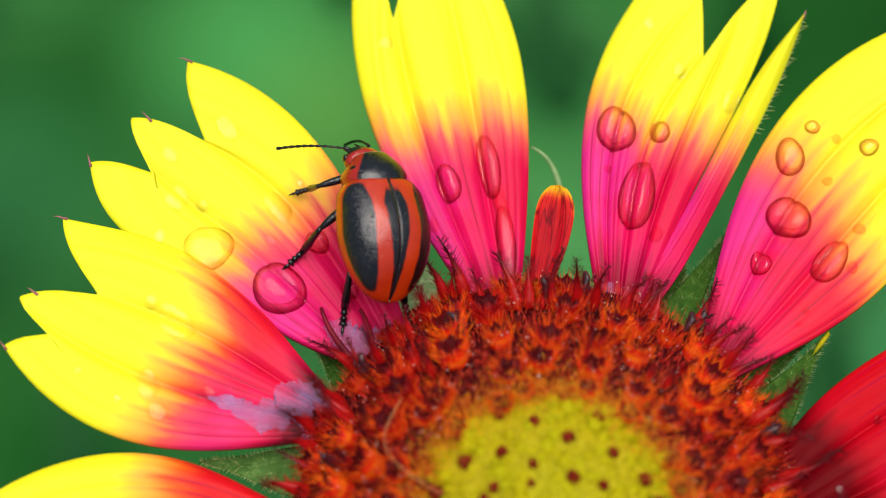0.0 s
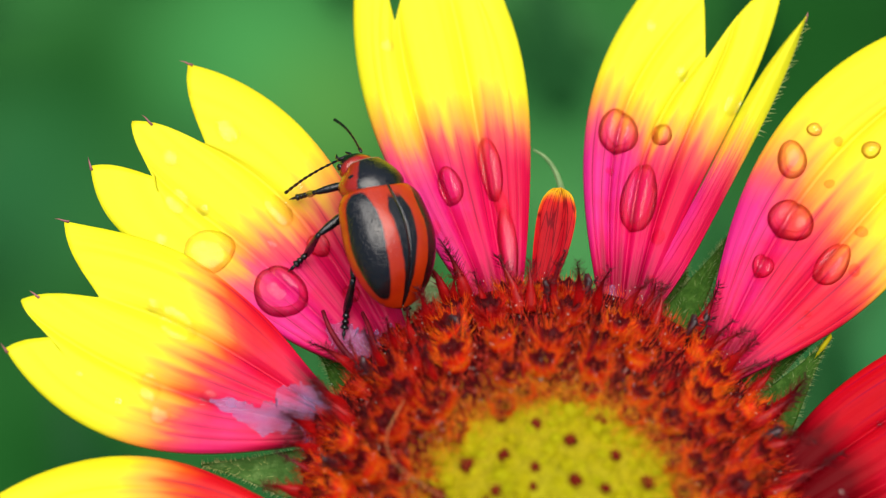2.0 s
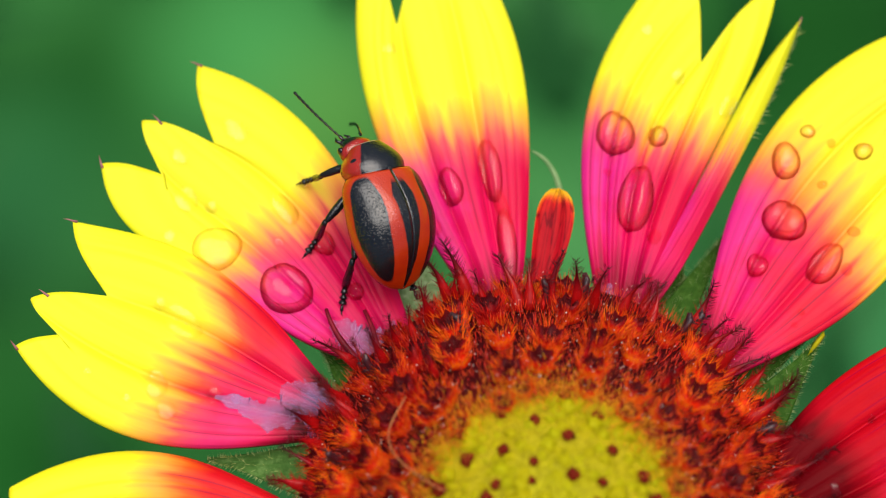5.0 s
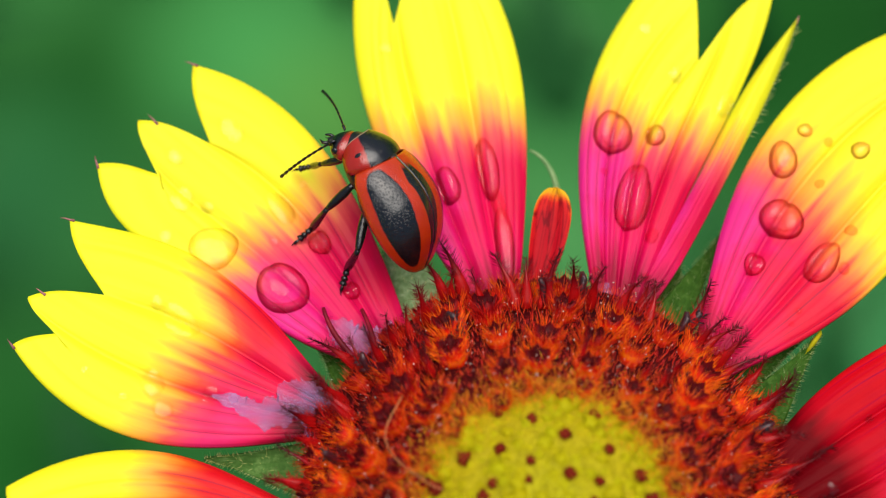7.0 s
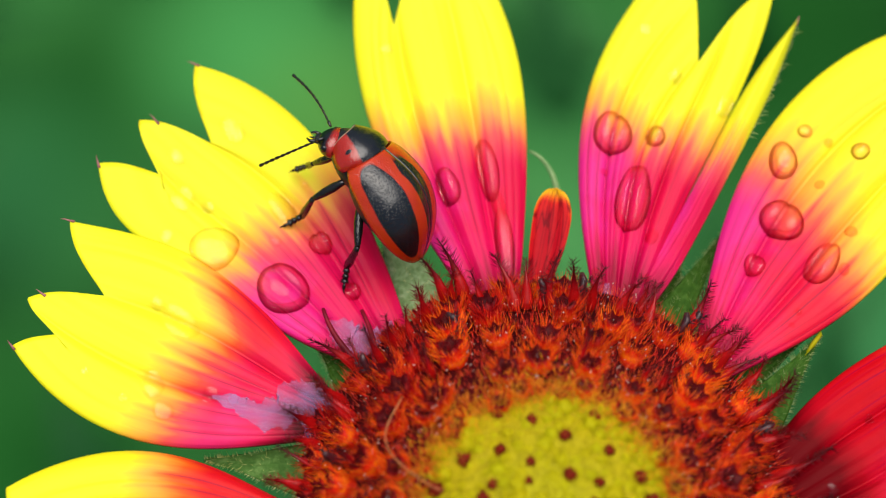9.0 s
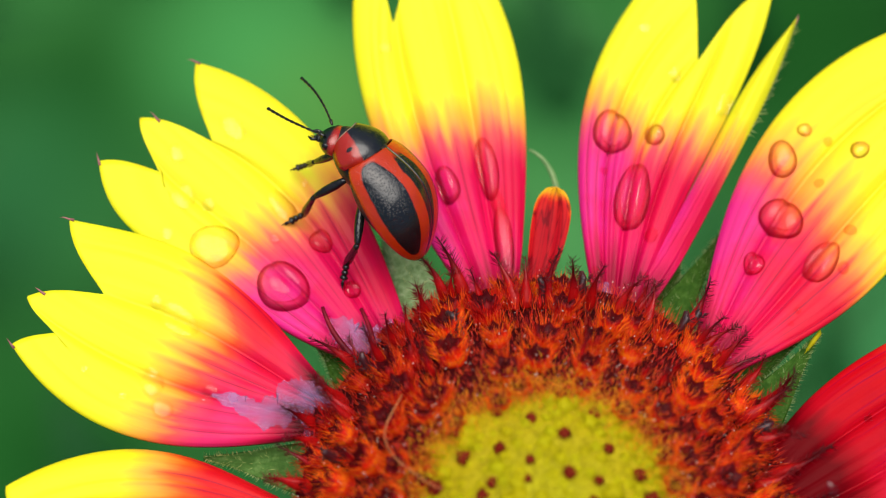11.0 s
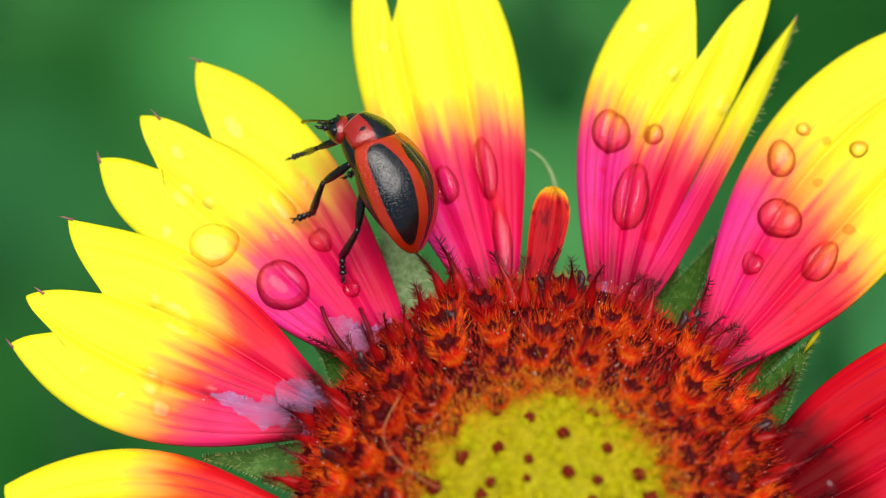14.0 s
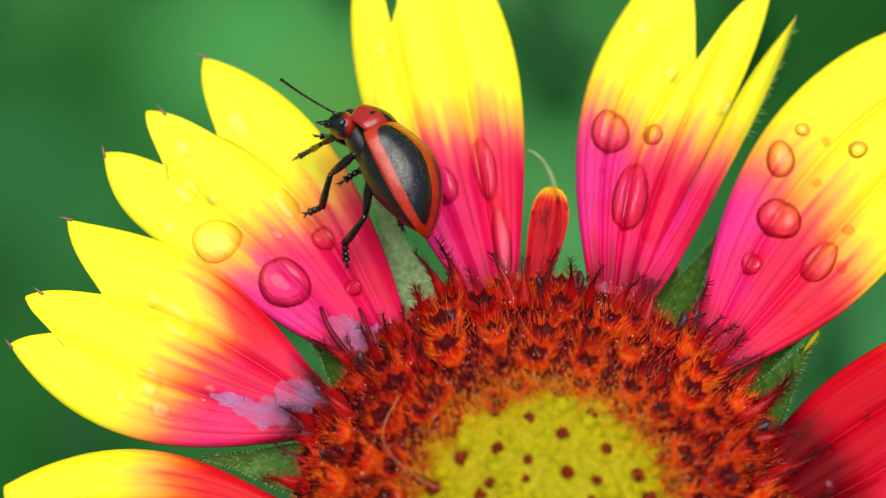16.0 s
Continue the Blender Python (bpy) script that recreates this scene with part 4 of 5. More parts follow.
def gold_fuzz():
    """Golden-orange hairs where the closed buds give way to the open florets."""
    r = random.Random(25)
    bm = bmesh.new()
    for k in range(3000):
        a = r.uniform(0, TAU)
        rad = 6.6 + r.gauss(0, 0.55)
        p = Vector(seat(*ring_spot(rad, a), r.uniform(0.1, 0.8)))
        d = Vector((math.cos(a) * 0.35 + r.uniform(-0.5, 0.5), math.sin(a) * 0.35 + r.uniform(-0.5, 0.5), 1.0)).normalized()
        spike(bm, p, p + d * r.uniform(0.3, 0.7), 0.026)
    return tagged(part("gold_fuzz", bm, GOLD_HAIR, flower, "golden-orange fuzz"), kind="stuff")


gold_fuzz()


def bud_fuzz():
    """Short yellow down over the closed buds."""
    r = random.Random(15)
    bm = bmesh.new()
    for k in range(5600):
        a = r.uniform(0, TAU)
        rad = 7.0 * math.sqrt(r.random())
        p = Vector(seat(*ring_spot(rad, a), r.uniform(0.05, 0.25)))
        d = Vector((r.uniform(-0.6, 0.6), r.uniform(-0.6, 0.6), 1.0)).normalized()
        spike(bm, p, p + d * r.uniform(0.14, 0.32), 0.030)
    return tagged(part("bud_down", bm, DOWN, flower, "short yellow-green down"), kind="stuff")


bud_fuzz()


def pollen():
    r = random.Random(6)
    bm = bmesh.new()
    for k in range(1000):
        a = r.uniform(0, TAU)
        rad = math.sqrt(r.uniform(6.8 ** 2, 12.8 ** 2))
        c = Vector(seat(*ring_spot(rad, a), r.uniform(0.5, 1.3)))
        s = r.uniform(0.018, 0.045)
        v = [bm.verts.new(c + Vector(q) * s) for q in ((1, 0, 0), (-1, 0, 0), (0, 1, 0), (0, -1, 0), (0, 0, 1), (0, 0, -1))]
        for i, j, l in ((0, 2, 4), (2, 1, 4), (1, 3, 4), (3, 0, 4), (2, 0, 5), (1, 2, 5), (3, 1, 5), (0, 3, 5)):
            bm.faces.new((v[i], v[j], v[l]))
    return tagged(part("pollen", bm, POLLEN, flower, "white pollen grains"), kind="stuff")


pollen()

bm = bmesh.new()
pts = [Vector(p) for p in [(-7.08, 4.45, 5.40), (-7.90, 2.60, 5.60), (-7.45, 1.20, 5.80), (-5.72, -0.28, 6.30), (-5.04, -0.58, 6.40)]]
line = []
for i in range(len(pts) - 1):
    for k in range(5):
        p0, p1, p2, p3 = pts[max(i - 1, 0)], pts[i], pts[i + 1], pts[min(i + 2, len(pts) - 1)]
        u = k / 5
        line.append(0.5 * (2 * p1 + (p2 - p0) * u + (2 * p0 - 5 * p1 + 4 * p2 - p3) * u * u + (3 * p1 - p0 - 3 * p2 + p3) * u ** 3))
tube(bm, line, [0.034] * len(line), 6)
tagged(part("plant_fibre", bm, FIBRE), "curved tan plant fibre lying on the florets", "fibre")


# ---------------------------------------------------------------- water on the petals
def surface_of(ob):
    """The height of a petal's upper face over a place, in its resting pose."""
    me = ob.data
    tree = BVHTree.FromPolygons([v.co / MM for v in me.vertices], [tuple(p.vertices) for p in me.polygons])

    def height(x, y):
        hit = tree.ray_cast(Vector((x, y, 50)), Vector((0, 0, -1)))[0]
        return hit.z if hit else rise(math.hypot(x, y))
    return height


def drop_mesh(x, y, a, b, turn, tall, seed, height):
    """A bead of water that hugs its petal: domed above, its foot a little below the petal's face."""
    ph = random.Random(seed).uniform(0, TAU)
    c, s = math.cos(radians(turn)), math.sin(radians(turn))
    z0 = height(x, y)
    bm = bmesh.new()
    for v in ball(bm, (0, 0, 0), (1, 1, 1), 32, 22):
        ang = math.atan2(v.co.y, v.co.x)
        k = 1 + 0.05 * math.sin(2 * ang + ph) + 0.04 * math.sin(3 * ang - ph)
        far = math.hypot(v.co.x, v.co.y)
        p, q = v.co.x * a * k, v.co.y * b * k
        p, q = p * c + q * s, q * c - p * s
        up = min(a, b) * tall * max(0.0, 1 - far ** 2.4) ** 0.72 if v.co.z > 0.001 else 0.0
        v.co = Vector((p, q, height(x + p, y + q) - z0 + up - (0.02 if up > 0 else 0.09)))
    # an added ring along the edge, coloured as the refracted dark rim
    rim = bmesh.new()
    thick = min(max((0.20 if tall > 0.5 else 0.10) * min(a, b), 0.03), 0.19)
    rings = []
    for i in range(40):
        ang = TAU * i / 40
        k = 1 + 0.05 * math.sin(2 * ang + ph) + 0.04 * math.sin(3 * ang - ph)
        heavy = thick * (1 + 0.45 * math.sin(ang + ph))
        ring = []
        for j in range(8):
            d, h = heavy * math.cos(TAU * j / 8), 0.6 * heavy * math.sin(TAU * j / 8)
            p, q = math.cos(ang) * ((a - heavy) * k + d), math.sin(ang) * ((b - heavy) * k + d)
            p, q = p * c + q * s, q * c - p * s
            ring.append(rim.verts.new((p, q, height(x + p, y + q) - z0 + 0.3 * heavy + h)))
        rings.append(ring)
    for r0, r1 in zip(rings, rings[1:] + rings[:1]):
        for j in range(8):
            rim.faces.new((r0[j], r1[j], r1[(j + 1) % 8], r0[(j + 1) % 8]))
    # tiny beads take the painted edge darkening all over
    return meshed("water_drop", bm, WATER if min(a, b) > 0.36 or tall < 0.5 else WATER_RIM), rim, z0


riders = []           # what lies on the petal that sways


def drops(rows, host, sways=False):
    height = surface_of(host)
    for i, (x, y, a, b, turn, tall) in enumerate(rows):
        size = "large" if a > 0.9 else "small" if a < 0.4 else "round"
        if b > 1.6 * a:
            size = "long running"
        me, rim, z = drop_mesh(x, y, a, b, turn, tall, i * 7 + len(rows), height)
        ob = tagged(new("water_drop", me), size + " clear water drop lying on a petal", "water drop", "water drops on the petals")
        ob.matrix_world = mm(x, y, z)
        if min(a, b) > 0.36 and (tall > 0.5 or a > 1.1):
            part("rim", rim, WATER_RIM if tall > 0.5 else WATER_GOLD, ob, "tinted ring painting the drop's refracted edge")
        if sways:
            riders.append((ob, ob.matrix_world.copy()))


DROPS_A = [(-13.59, 11.82, 1.33, 1.45, -21, 0.62), (-17.26, 13.91, 1.39, 1.15, -41, 0.26), (-13.78, 16.30, 0.67, 1.03, -35, 0.26), (-16.51, 20.50, 0.61, 0.85, -31, 0.26), (-19.46, 18.90, 0.48, 0.55, -2, 0.26), (-17.69, 16.24, 0.36, 0.36, -2, 0.26), (-19.82, 14.48, 0.42, 0.45, -2, 0.26), (-11.68, 14.44, 0.61, 0.67, -1, 0.62), (-9.96, 11.85, 0.48, 0.48, -1, 0.62), (-14.04, 14.42, 0.30, 0.36, -40, 0.26), (-19.07, 16.58, 0.67, 0.79, -31, 0.26), (-12.61, 17.64, 0.24, 0.30, -1, 0.26)]
DROPS_B = [(-20.04, 6.40, 0.79, 0.61, 77, 0.26), (-19.46, 5.04, 0.61, 0.55, 56, 0.26), (-18.82, 9.78, 0.73, 1.21, -51, 0.26), (-17.10, 5.94, 0.42, 0.52, 57, 0.26), (-20.02, 10.71, 0.36, 0.42, -3, 0.26), (-21.48, 5.61, 0.27, 0.24, -3, 0.26), (-23.48, 6.93, 0.24, 0.24, -3, 0.26)]
DROPS_D = [(-2.70, 18.71, 0.62, 1.70, -11, 0.62), (-2.12, 16.75, 0.36, 0.95, -18, 0.55), (-1.81, 14.48, 0.52, 2.06, -7, 0.62), (-4.84, 17.74, 0.67, 1.03, -15, 0.62), (-8.24, 25.50, 0.42, 0.42, -0, 0.26), (-5.60, 15.46, 0.27, 0.42, -0, 0.62)]
DROPS_F = [(4.10, 20.73, 1.09, 1.21, 6, 0.62), (5.11, 17.04, 0.97, 1.88, 15, 0.62), (6.42, 20.56, 0.55, 0.61, 2, 0.62), (6.05, 14.95, 0.36, 0.42, 2, 0.62), (3.05, 12.98, 0.27, 0.30, 1, 0.62), (3.63, 18.61, 0.24, 0.21, 1, 0.62), (5.69, 12.66, 0.24, 0.27, 2, 0.62), (7.59, 24.00, 0.39, 0.48, 2, 0.26), (10.20, 22.23, 0.48, 0.73, 21, 0.26), (6.03, 26.68, 0.36, 0.42, 1, 0.26)]
DROPS_G = [(12.95, 15.60, 1.21, 1.09, 22, 0.62), (13.16, 18.90, 0.79, 1.03, 3, 0.62), (11.41, 13.22, 0.58, 0.61, 3, 0.62), (14.95, 13.16, 0.79, 1.27, 39, 0.62), (16.04, 12.81, 0.30, 0.36, 22, 0.62), (14.41, 20.51, 0.39, 0.39, 3, 0.62), (17.27, 19.28, 0.52, 0.48, 3, 0.62), (16.55, 14.90, 0.33, 0.33, 3, 0.62), (13.57, 10.55, 0.18, 0.18, 3, 0.62), (13.16, 9.86, 0.18, 0.18, 3, 0.62), (15.64, 19.85, 0.24, 0.27, 3, 0.62), (15.04, 17.51, 0.27, 0.27, 3, 0.62)]
DROPS_H = [(14.72, 0.97, 0.48, 0.30, 61, 0.26), (13.10, 1.91, 0.18, 0.21, 4, 0.26), (12.14, 2.47, 0.15, 0.15, 3, 0.26), (16.83, 4.70, 0.24, 0.27, 4, 0.26)]
drops(DROPS_A, petal_beetle, True)
drops(DROPS_B, petal_b)
drops(DROPS_D, petal_d)
drops(DROPS_F, petal_f)
drops(DROPS_G, petal_g)
drops(DROPS_H, petal_h)


def film(host, points, halves, seed, sways=False):
    """A wet film with a ragged outline that lies along a line of points on its petal; halves: its half width at each."""
    height = surface_of(host)
    pts = [Vector(p) for p in points]
    steps = len(pts) - 1

    def at(q, v):
        i = min(int(q * steps), steps - 1)
        f = q * steps - i
        mid = pts[i].lerp(pts[i + 1], f)
        way = (pts[i + 1] - pts[i]).normalized()
        k = 2 * v - 1
        half = halves[i] + (halves[i + 1] - halves[i]) * f
        edge = math.copysign(1.0, k)
        half *= 1 + 0.75 * noise.noise(Vector((q * 5, edge * 3, seed))) + 0.45 * noise.noise(Vector((q * 17, edge * 3, seed + 3))) + 0.25 * noise.noise(Vector((q * 46, edge * 3, seed + 7)))
        p = mid + Vector((-way.y, way.x)) * (k * max(half, 0.02))
        side = Vector((-way.y, way.x)) * 0.35
        level = 0.5 * (height(p.x + side.x, p.y + side.y) + height(p.x - side.x, p.y - side.y))
        return (p.x, p.y, max(height(p.x, p.y), level) + 0.035 - 0.03 * abs(k) ** 8)
    ob = tagged(new("water_film", meshed("water_film", grid(at, 150, 13), FILM)), "wet film with painted lavender sky sheen at the foot of a petal", "water film", "wet films on the petals")
    if sways:
        riders.append((ob, ob.matrix_world.copy()))


film(petal_beetle, [(-11.15, 10.05), (-9.89, 9.27), (-8.56, 8.84), (-7.52, 8.90), (-6.62, 7.90)], (0.25, 0.95, 0.75, 1.10, 0.6), 0.0, True)
film(petal_b, [(-17.00, 5.88), (-15.33, 5.30), (-13.60, 5.15), (-12.01, 5.41), (-10.69, 5.15), (-9.46, 4.60)], (0.10, 0.50, 1.05, 1.40, 1.25, 0.20), 5.0)
film(petal_f, [(3.62, 12.40), (3.52, 11.30), (3.99, 10.37)], (0.10, 0.42, 0.60), 10.0)

# ---------------------------------------------------------------- beetle (x to its right, y ahead, z up)
beetle = tagged(new("beetle"), "orange-red leaf beetle with black stripes climbing on a petal", "beetle")
FRONT, TIP = 1.55, -4.50


def case_half(s):
    """Half width, crown height and margin height of the wing cases from front (0) to tip (1)."""
    round_end = math.sqrt(max(0.0, 1 - max(0.0, (s - 0.40) / 0.60) ** 1.9))
    w = (2.10 + 0.27 * math.sin(min(1.0, s / 0.55) * math.pi / 2)) * round_end
    shoulder = 1.0 - 0.17 * max(0.0, 1 - s / 0.13) ** 2
    h = (1.30 + 0.85 * math.sin(min(1, s / 0.45) * math.pi / 2)) * (1 - max(0.0, (s - 0.35) / 0.65) ** 2.4) + 0.02
    return w * shoulder, h, 0.05 - 0.10 * s


def elytron(side):
    def at(v, s):
        w, h, low = case_half(s)
        a = v * math.pi / 2
        x = w * math.sin(a) ** 0.92 if v > 0 else 0.0
        z = low + h * (max(0.0, math.cos(a)) ** 0.80)
        if v > 0.92:
            z -= (v - 0.92) * 0.5
        y = FRONT + (TIP - FRONT) * s - 0.10 * (1 - s) * (1 - v) - 0.08 * v * v * (1 - s)
        gap = 0.012
        return (side * (x + gap), y, z)
    ob = part("elytron", grid(at, 41, 60), ELYTRON, beetle, "orange-red wing case with two black stripes")
    md = ob.modifiers.new("thickness", 'SOLIDIFY')
    md.thickness, md.offset = 0.10 * MM, -1.0 if side > 0 else 1.0
    return ob


elytron(-1)
elytron(1)


def pronotum_at(v, s):
    k = 2 * v - 1
    w = 0.98 + 0.76 * math.sin(min(1.0, s * 1.25) * math.pi / 2) - 0.10 * max(0.0, s - 0.8) * 5
    h = 1.00 + 0.92 * math.sin(min(1.0, 0.12 + s) * math.pi / 2) - 0.10 * s
    a = k * math.pi / 2
    y = 3.28 - 1.94 * s + (0.34 * s - 0.30 * (1 - s)) * k ** 4 - 0.10 * (1 - s) * (1 - k * k)
    side = math.copysign(abs(math.sin(a)) ** 0.94, a)
    return (w * side, y, -0.52 + h * max(0.0, math.cos(a)) ** 0.74 + 0.12 * s)


pronotum = solid(part("pronotum", grid(pronotum_at, 45, 28), PRONOTUM, beetle, "red neck shield with a black middle"), 0.10, 1.0)
bm = bmesh.new()
for v in ball(bm, (0, 1.38, 1.30), (0.30, 0.40, 0.16), 14, 8):
    v.co.x *= 1.0 - 0.8 * max(0.0, (1.38 - v.co.y) / 0.4)
part("scutellum", bm, SHELL, beetle, "black triangle between the wing cases")

bm = bmesh.new()
for v in ball(bm, (0, 3.26, -0.42), (1.00, 0.78, 0.72), 26, 18):
    if v.co.y > 3.5:
        v.co.x *= 1 - 0.40 * (v.co.y - 3.5)
        v.co.z -= 0.28 * (v.co.y - 3.5)
head = part("head", bm, HEADMAT, beetle, "red head with a black muzzle")
for sx in (-1, 1):
    bm = bmesh.new()
    ball(bm, (sx * 0.91, 3.50, -0.42), (0.12, 0.19, 0.22), 14, 10)
    part("eye", bm, EYE, head, "black eye")
    bm = bmesh.new()
    tube(bm, [(sx * 0.30, 4.00, -0.80), (sx * 0.42, 4.26, -0.98), (sx * 0.28, 4.46, -1.08)], [0.10, 0.09, 0.04], 8)
    part("palp", bm, LIMB, head, "black feeler by the mouth")
bm = bmesh.new()
ball(bm, (0, 3.96, -0.82), (0.42, 0.24, 0.22), 14, 8)
part("jaw", bm, SHELL, head, "black jaw")

bm = bmesh.new()
for v in ball(bm, (0, -1.0, -0.05), (1.92, 3.2, 1.45), 30, 18):
    if v.co.z > 0.1:
        v.co.z = 0.1 + (v.co.z - 0.1) * 0.4
    if v.co.y < -1:
        v.co.z *= 1 - 0.12 * (-1 - v.co.y)
part("abdomen", bm, SHELL, beetle, "black belly")
bm = bmesh.new()
ball(bm, (0, 1.5, -0.55), (1.45, 1.95, 0.92), 28, 16)
part("thorax", bm, SHELL, beetle, "black breast")

def dust():
    """Pollen dust stuck to the wing cases."""
    r = random.Random(12)
    bm = bmesh.new()
    for k in range(46):
        s, v, sx = r.uniform(0.05, 0.97), r.uniform(0.05, 0.9), r.choice((-1, -1, 1))
        w, h, low = case_half(s)
        a = v * math.pi / 2
        c = Vector((sx * w * math.sin(a) ** 0.92, FRONT + (TIP - FRONT) * s, low + h * max(0.0, math.cos(a)) ** 0.80 + 0.01))
        q = r.uniform(0.016, 0.036) if k else 0.10
        if k == 0:
            c = Vector((0, TIP + 0.06, 0.05))
        ball(bm, c, (q, q * r.uniform(0.8, 1.6), q), 6, 4)
    return tagged(part("pollen_dust", bm, POLLEN, beetle, "white pollen dust"), kind="stuff")


dust()

# legs: thigh and shin are keyed one by one; feet hang on the shins
THIGH, SHIN, FOOT, FOOT_BEND = 2.2, 2.3, 1.45, 42
HIPS = {1: (-0.75, 2.35, -1.0), 2: (-0.95, 1.0, -1.08), 3: (-0.95, -0.45, -1.02),
        4: (0.75, 2.35, -1.0), 5: (0.95, 1.0, -1.08), 6: (0.95, -0.45, -1.02)}


def thigh_mesh():
    bm = bmesh.new()
    tube(bm, [(0, 0, -0.1), (0, 0, 0.25), (0, 0, 0.8), (0, 0, 1.5), (0, 0, 2.05), (0, 0, THIGH)], [0.14, 0.19, 0.26, 0.24, 0.17, 0.11], 12)
    return meshed("thigh", bm, LIMB)


def shin_mesh():
    bm = bmesh.new()
    tube(bm, [(0, 0, -0.04), (0.02, 0, 0.3), (0.03, 0, 1.0), (0.02, 0, 1.7), (0, 0, SHIN)], [0.14, 0.16, 0.19, 0.23, 0.19], 10)
    r = random.Random(3)
    for k in range(50):
        z, a = r.uniform(0.5, SHIN), r.uniform(0, TAU)
        spike(bm, (0.15 * math.cos(a), 0.15 * math.sin(a), z), (0.26 * math.cos(a), 0.26 * math.sin(a), z + 0.18), 0.018)
    return meshed("shin", bm, LIMB)


def foot_mesh():
    bm = bmesh.new()
    z = 0.0
    for length, w in ((0.38, 0.20), (0.28, 0.21), (0.28, 0.24), (0.36, 0.10)):
        tube(bm, [(0, 0, z), (0, 0, z + length * 0.4), (0, 0, z + length * 0.85), (0, 0, z + length)], [w * 0.45, w * 0.8, w, w * 0.6], 8)
        z += length
    for sx in (-1, 1):
        tube(bm, [(sx * 0.04, 0, z - 0.03), (sx * 0.14, 0, z + 0.10), (sx * 0.16, -0.06, z + 0.2)], [0.05, 0.035, 0.01], 5)
    return meshed("foot", bm, LIMB)


thigh_me, shin_me, foot_me = thigh_mesh(), shin_mesh(), foot_mesh()
legs = {}
for k in HIPS:
    th = part("thigh", thigh_me, None, beetle, "black thigh")
    sh = part("shin", shin_me, None, beetle, "black bristly shin")
    ft = part("foot", foot_me, None, sh, "black jointed foot")
    ft.matrix_basis = mm(0, 0, SHIN - 0.03, 0, FOOT_BEND, 0)
    legs[k] = (th, sh)

ANTENNA = 4.1
FEELERS = {"L": (-0.55, 3.86, -0.16), "R": (0.55, 3.86, -0.16)}


def antenna_mesh():
    """Eleven bead-like joints, with a slight bow."""
    path, radii = [], []
    for k in range(11):
        w = 0.10 if k == 0 else 0.062 + 0.028 * k / 10
        for f, q in ((0.0, 0.55), (0.35, 0.9), (0.78, 1.1), (0.94, 0.7)):
            z = ANTENNA * (k + f) / 11
            path.append((0.25 * math.sin(math.pi * z / ANTENNA), 0, z))
            radii.append(w * q)
    bm = tube(bmesh.new(), path, radii, 8)
    return meshed("antenna", bm, LIMB)


antenna_me = antenna_mesh()
antennae = {k: part("antenna", antenna_me, None, beetle, "black beaded antenna") for k in FEELERS}

# ---------------------------------------------------------------- what moves
BEETLE_ROWS = [
    (0.0, -8.375, 14.58, 3.946, 9.7, 25.5, 10.6),
    (0.5, -8.296, 14.606, 3.957, 9.9, 26.0, 11.6),
    (1.0, -8.329, 14.578, 3.948, 11.0, 26.6, 13.7),
    (1.5, -8.345, 14.504, 3.92, 12.0, 27.2, 16.1),
    (2.0, -8.359, 14.427, 3.891, 14.7, 26.8, 20.5),
    (2.5, -8.428, 14.423, 3.889, 15.5, 26.7, 21.4),
    (3.0, -8.371, 14.445, 3.895, 15.5, 26.3, 18.7),
    (3.5, -8.397, 14.569, 3.945, 16.8, 26.5, 19.2),
    (4.0, -8.465, 14.803, 4.041, 18.1, 27.8, 19.5),
    (6.5, -8.115, 15.793, 4.399, 30.6, 32.4, 43.4),
    (7.0, -8.02, 15.868, 4.429, 35.0, 36.5, 50.2),
    (7.5, -8.081, 16.035, 4.499, 36.4, 38.6, 53.7),
    (8.0, -8.274, 16.14, 4.541, 35.6, 37.7, 55.2),
    (8.5, -8.431, 16.118, 4.532, 34.9, 36.9, 55.9),
    (9.0, -8.463, 16.221, 4.574, 37.1, 36.7, 58.1),
    (11.5, -8.328, 16.248, 4.585, 35.7, 36.9, 57.7),
    (12.0, -8.316, 16.242, 4.583, 35.6, 37.3, 57.7),
    (12.5, -8.324, 16.269, 4.593, 37.4, 37.2, 57.5),
    (13.0, -8.142, 16.362, 4.619, 36.4, 39.9, 54.2),
    (13.5, -8.172, 16.553, 4.684, 35.3, 44.1, 52.8),
    (14.0, -8.104, 16.734, 4.764, 31.1, 47.8, 48.5),
    (14.5, -8.057, 16.819, 4.817, 27.7, 54.7, 47.4),
    (15.0, -7.909, 16.916, 4.908, 27.5, 60.7, 47.6),
    (15.5, -7.813, 17.067, 4.973, 23.1, 63.4, 46.2),
    (16.0, -7.859, 17.186, 5.025, 23.0, 66.0, 49.1)]
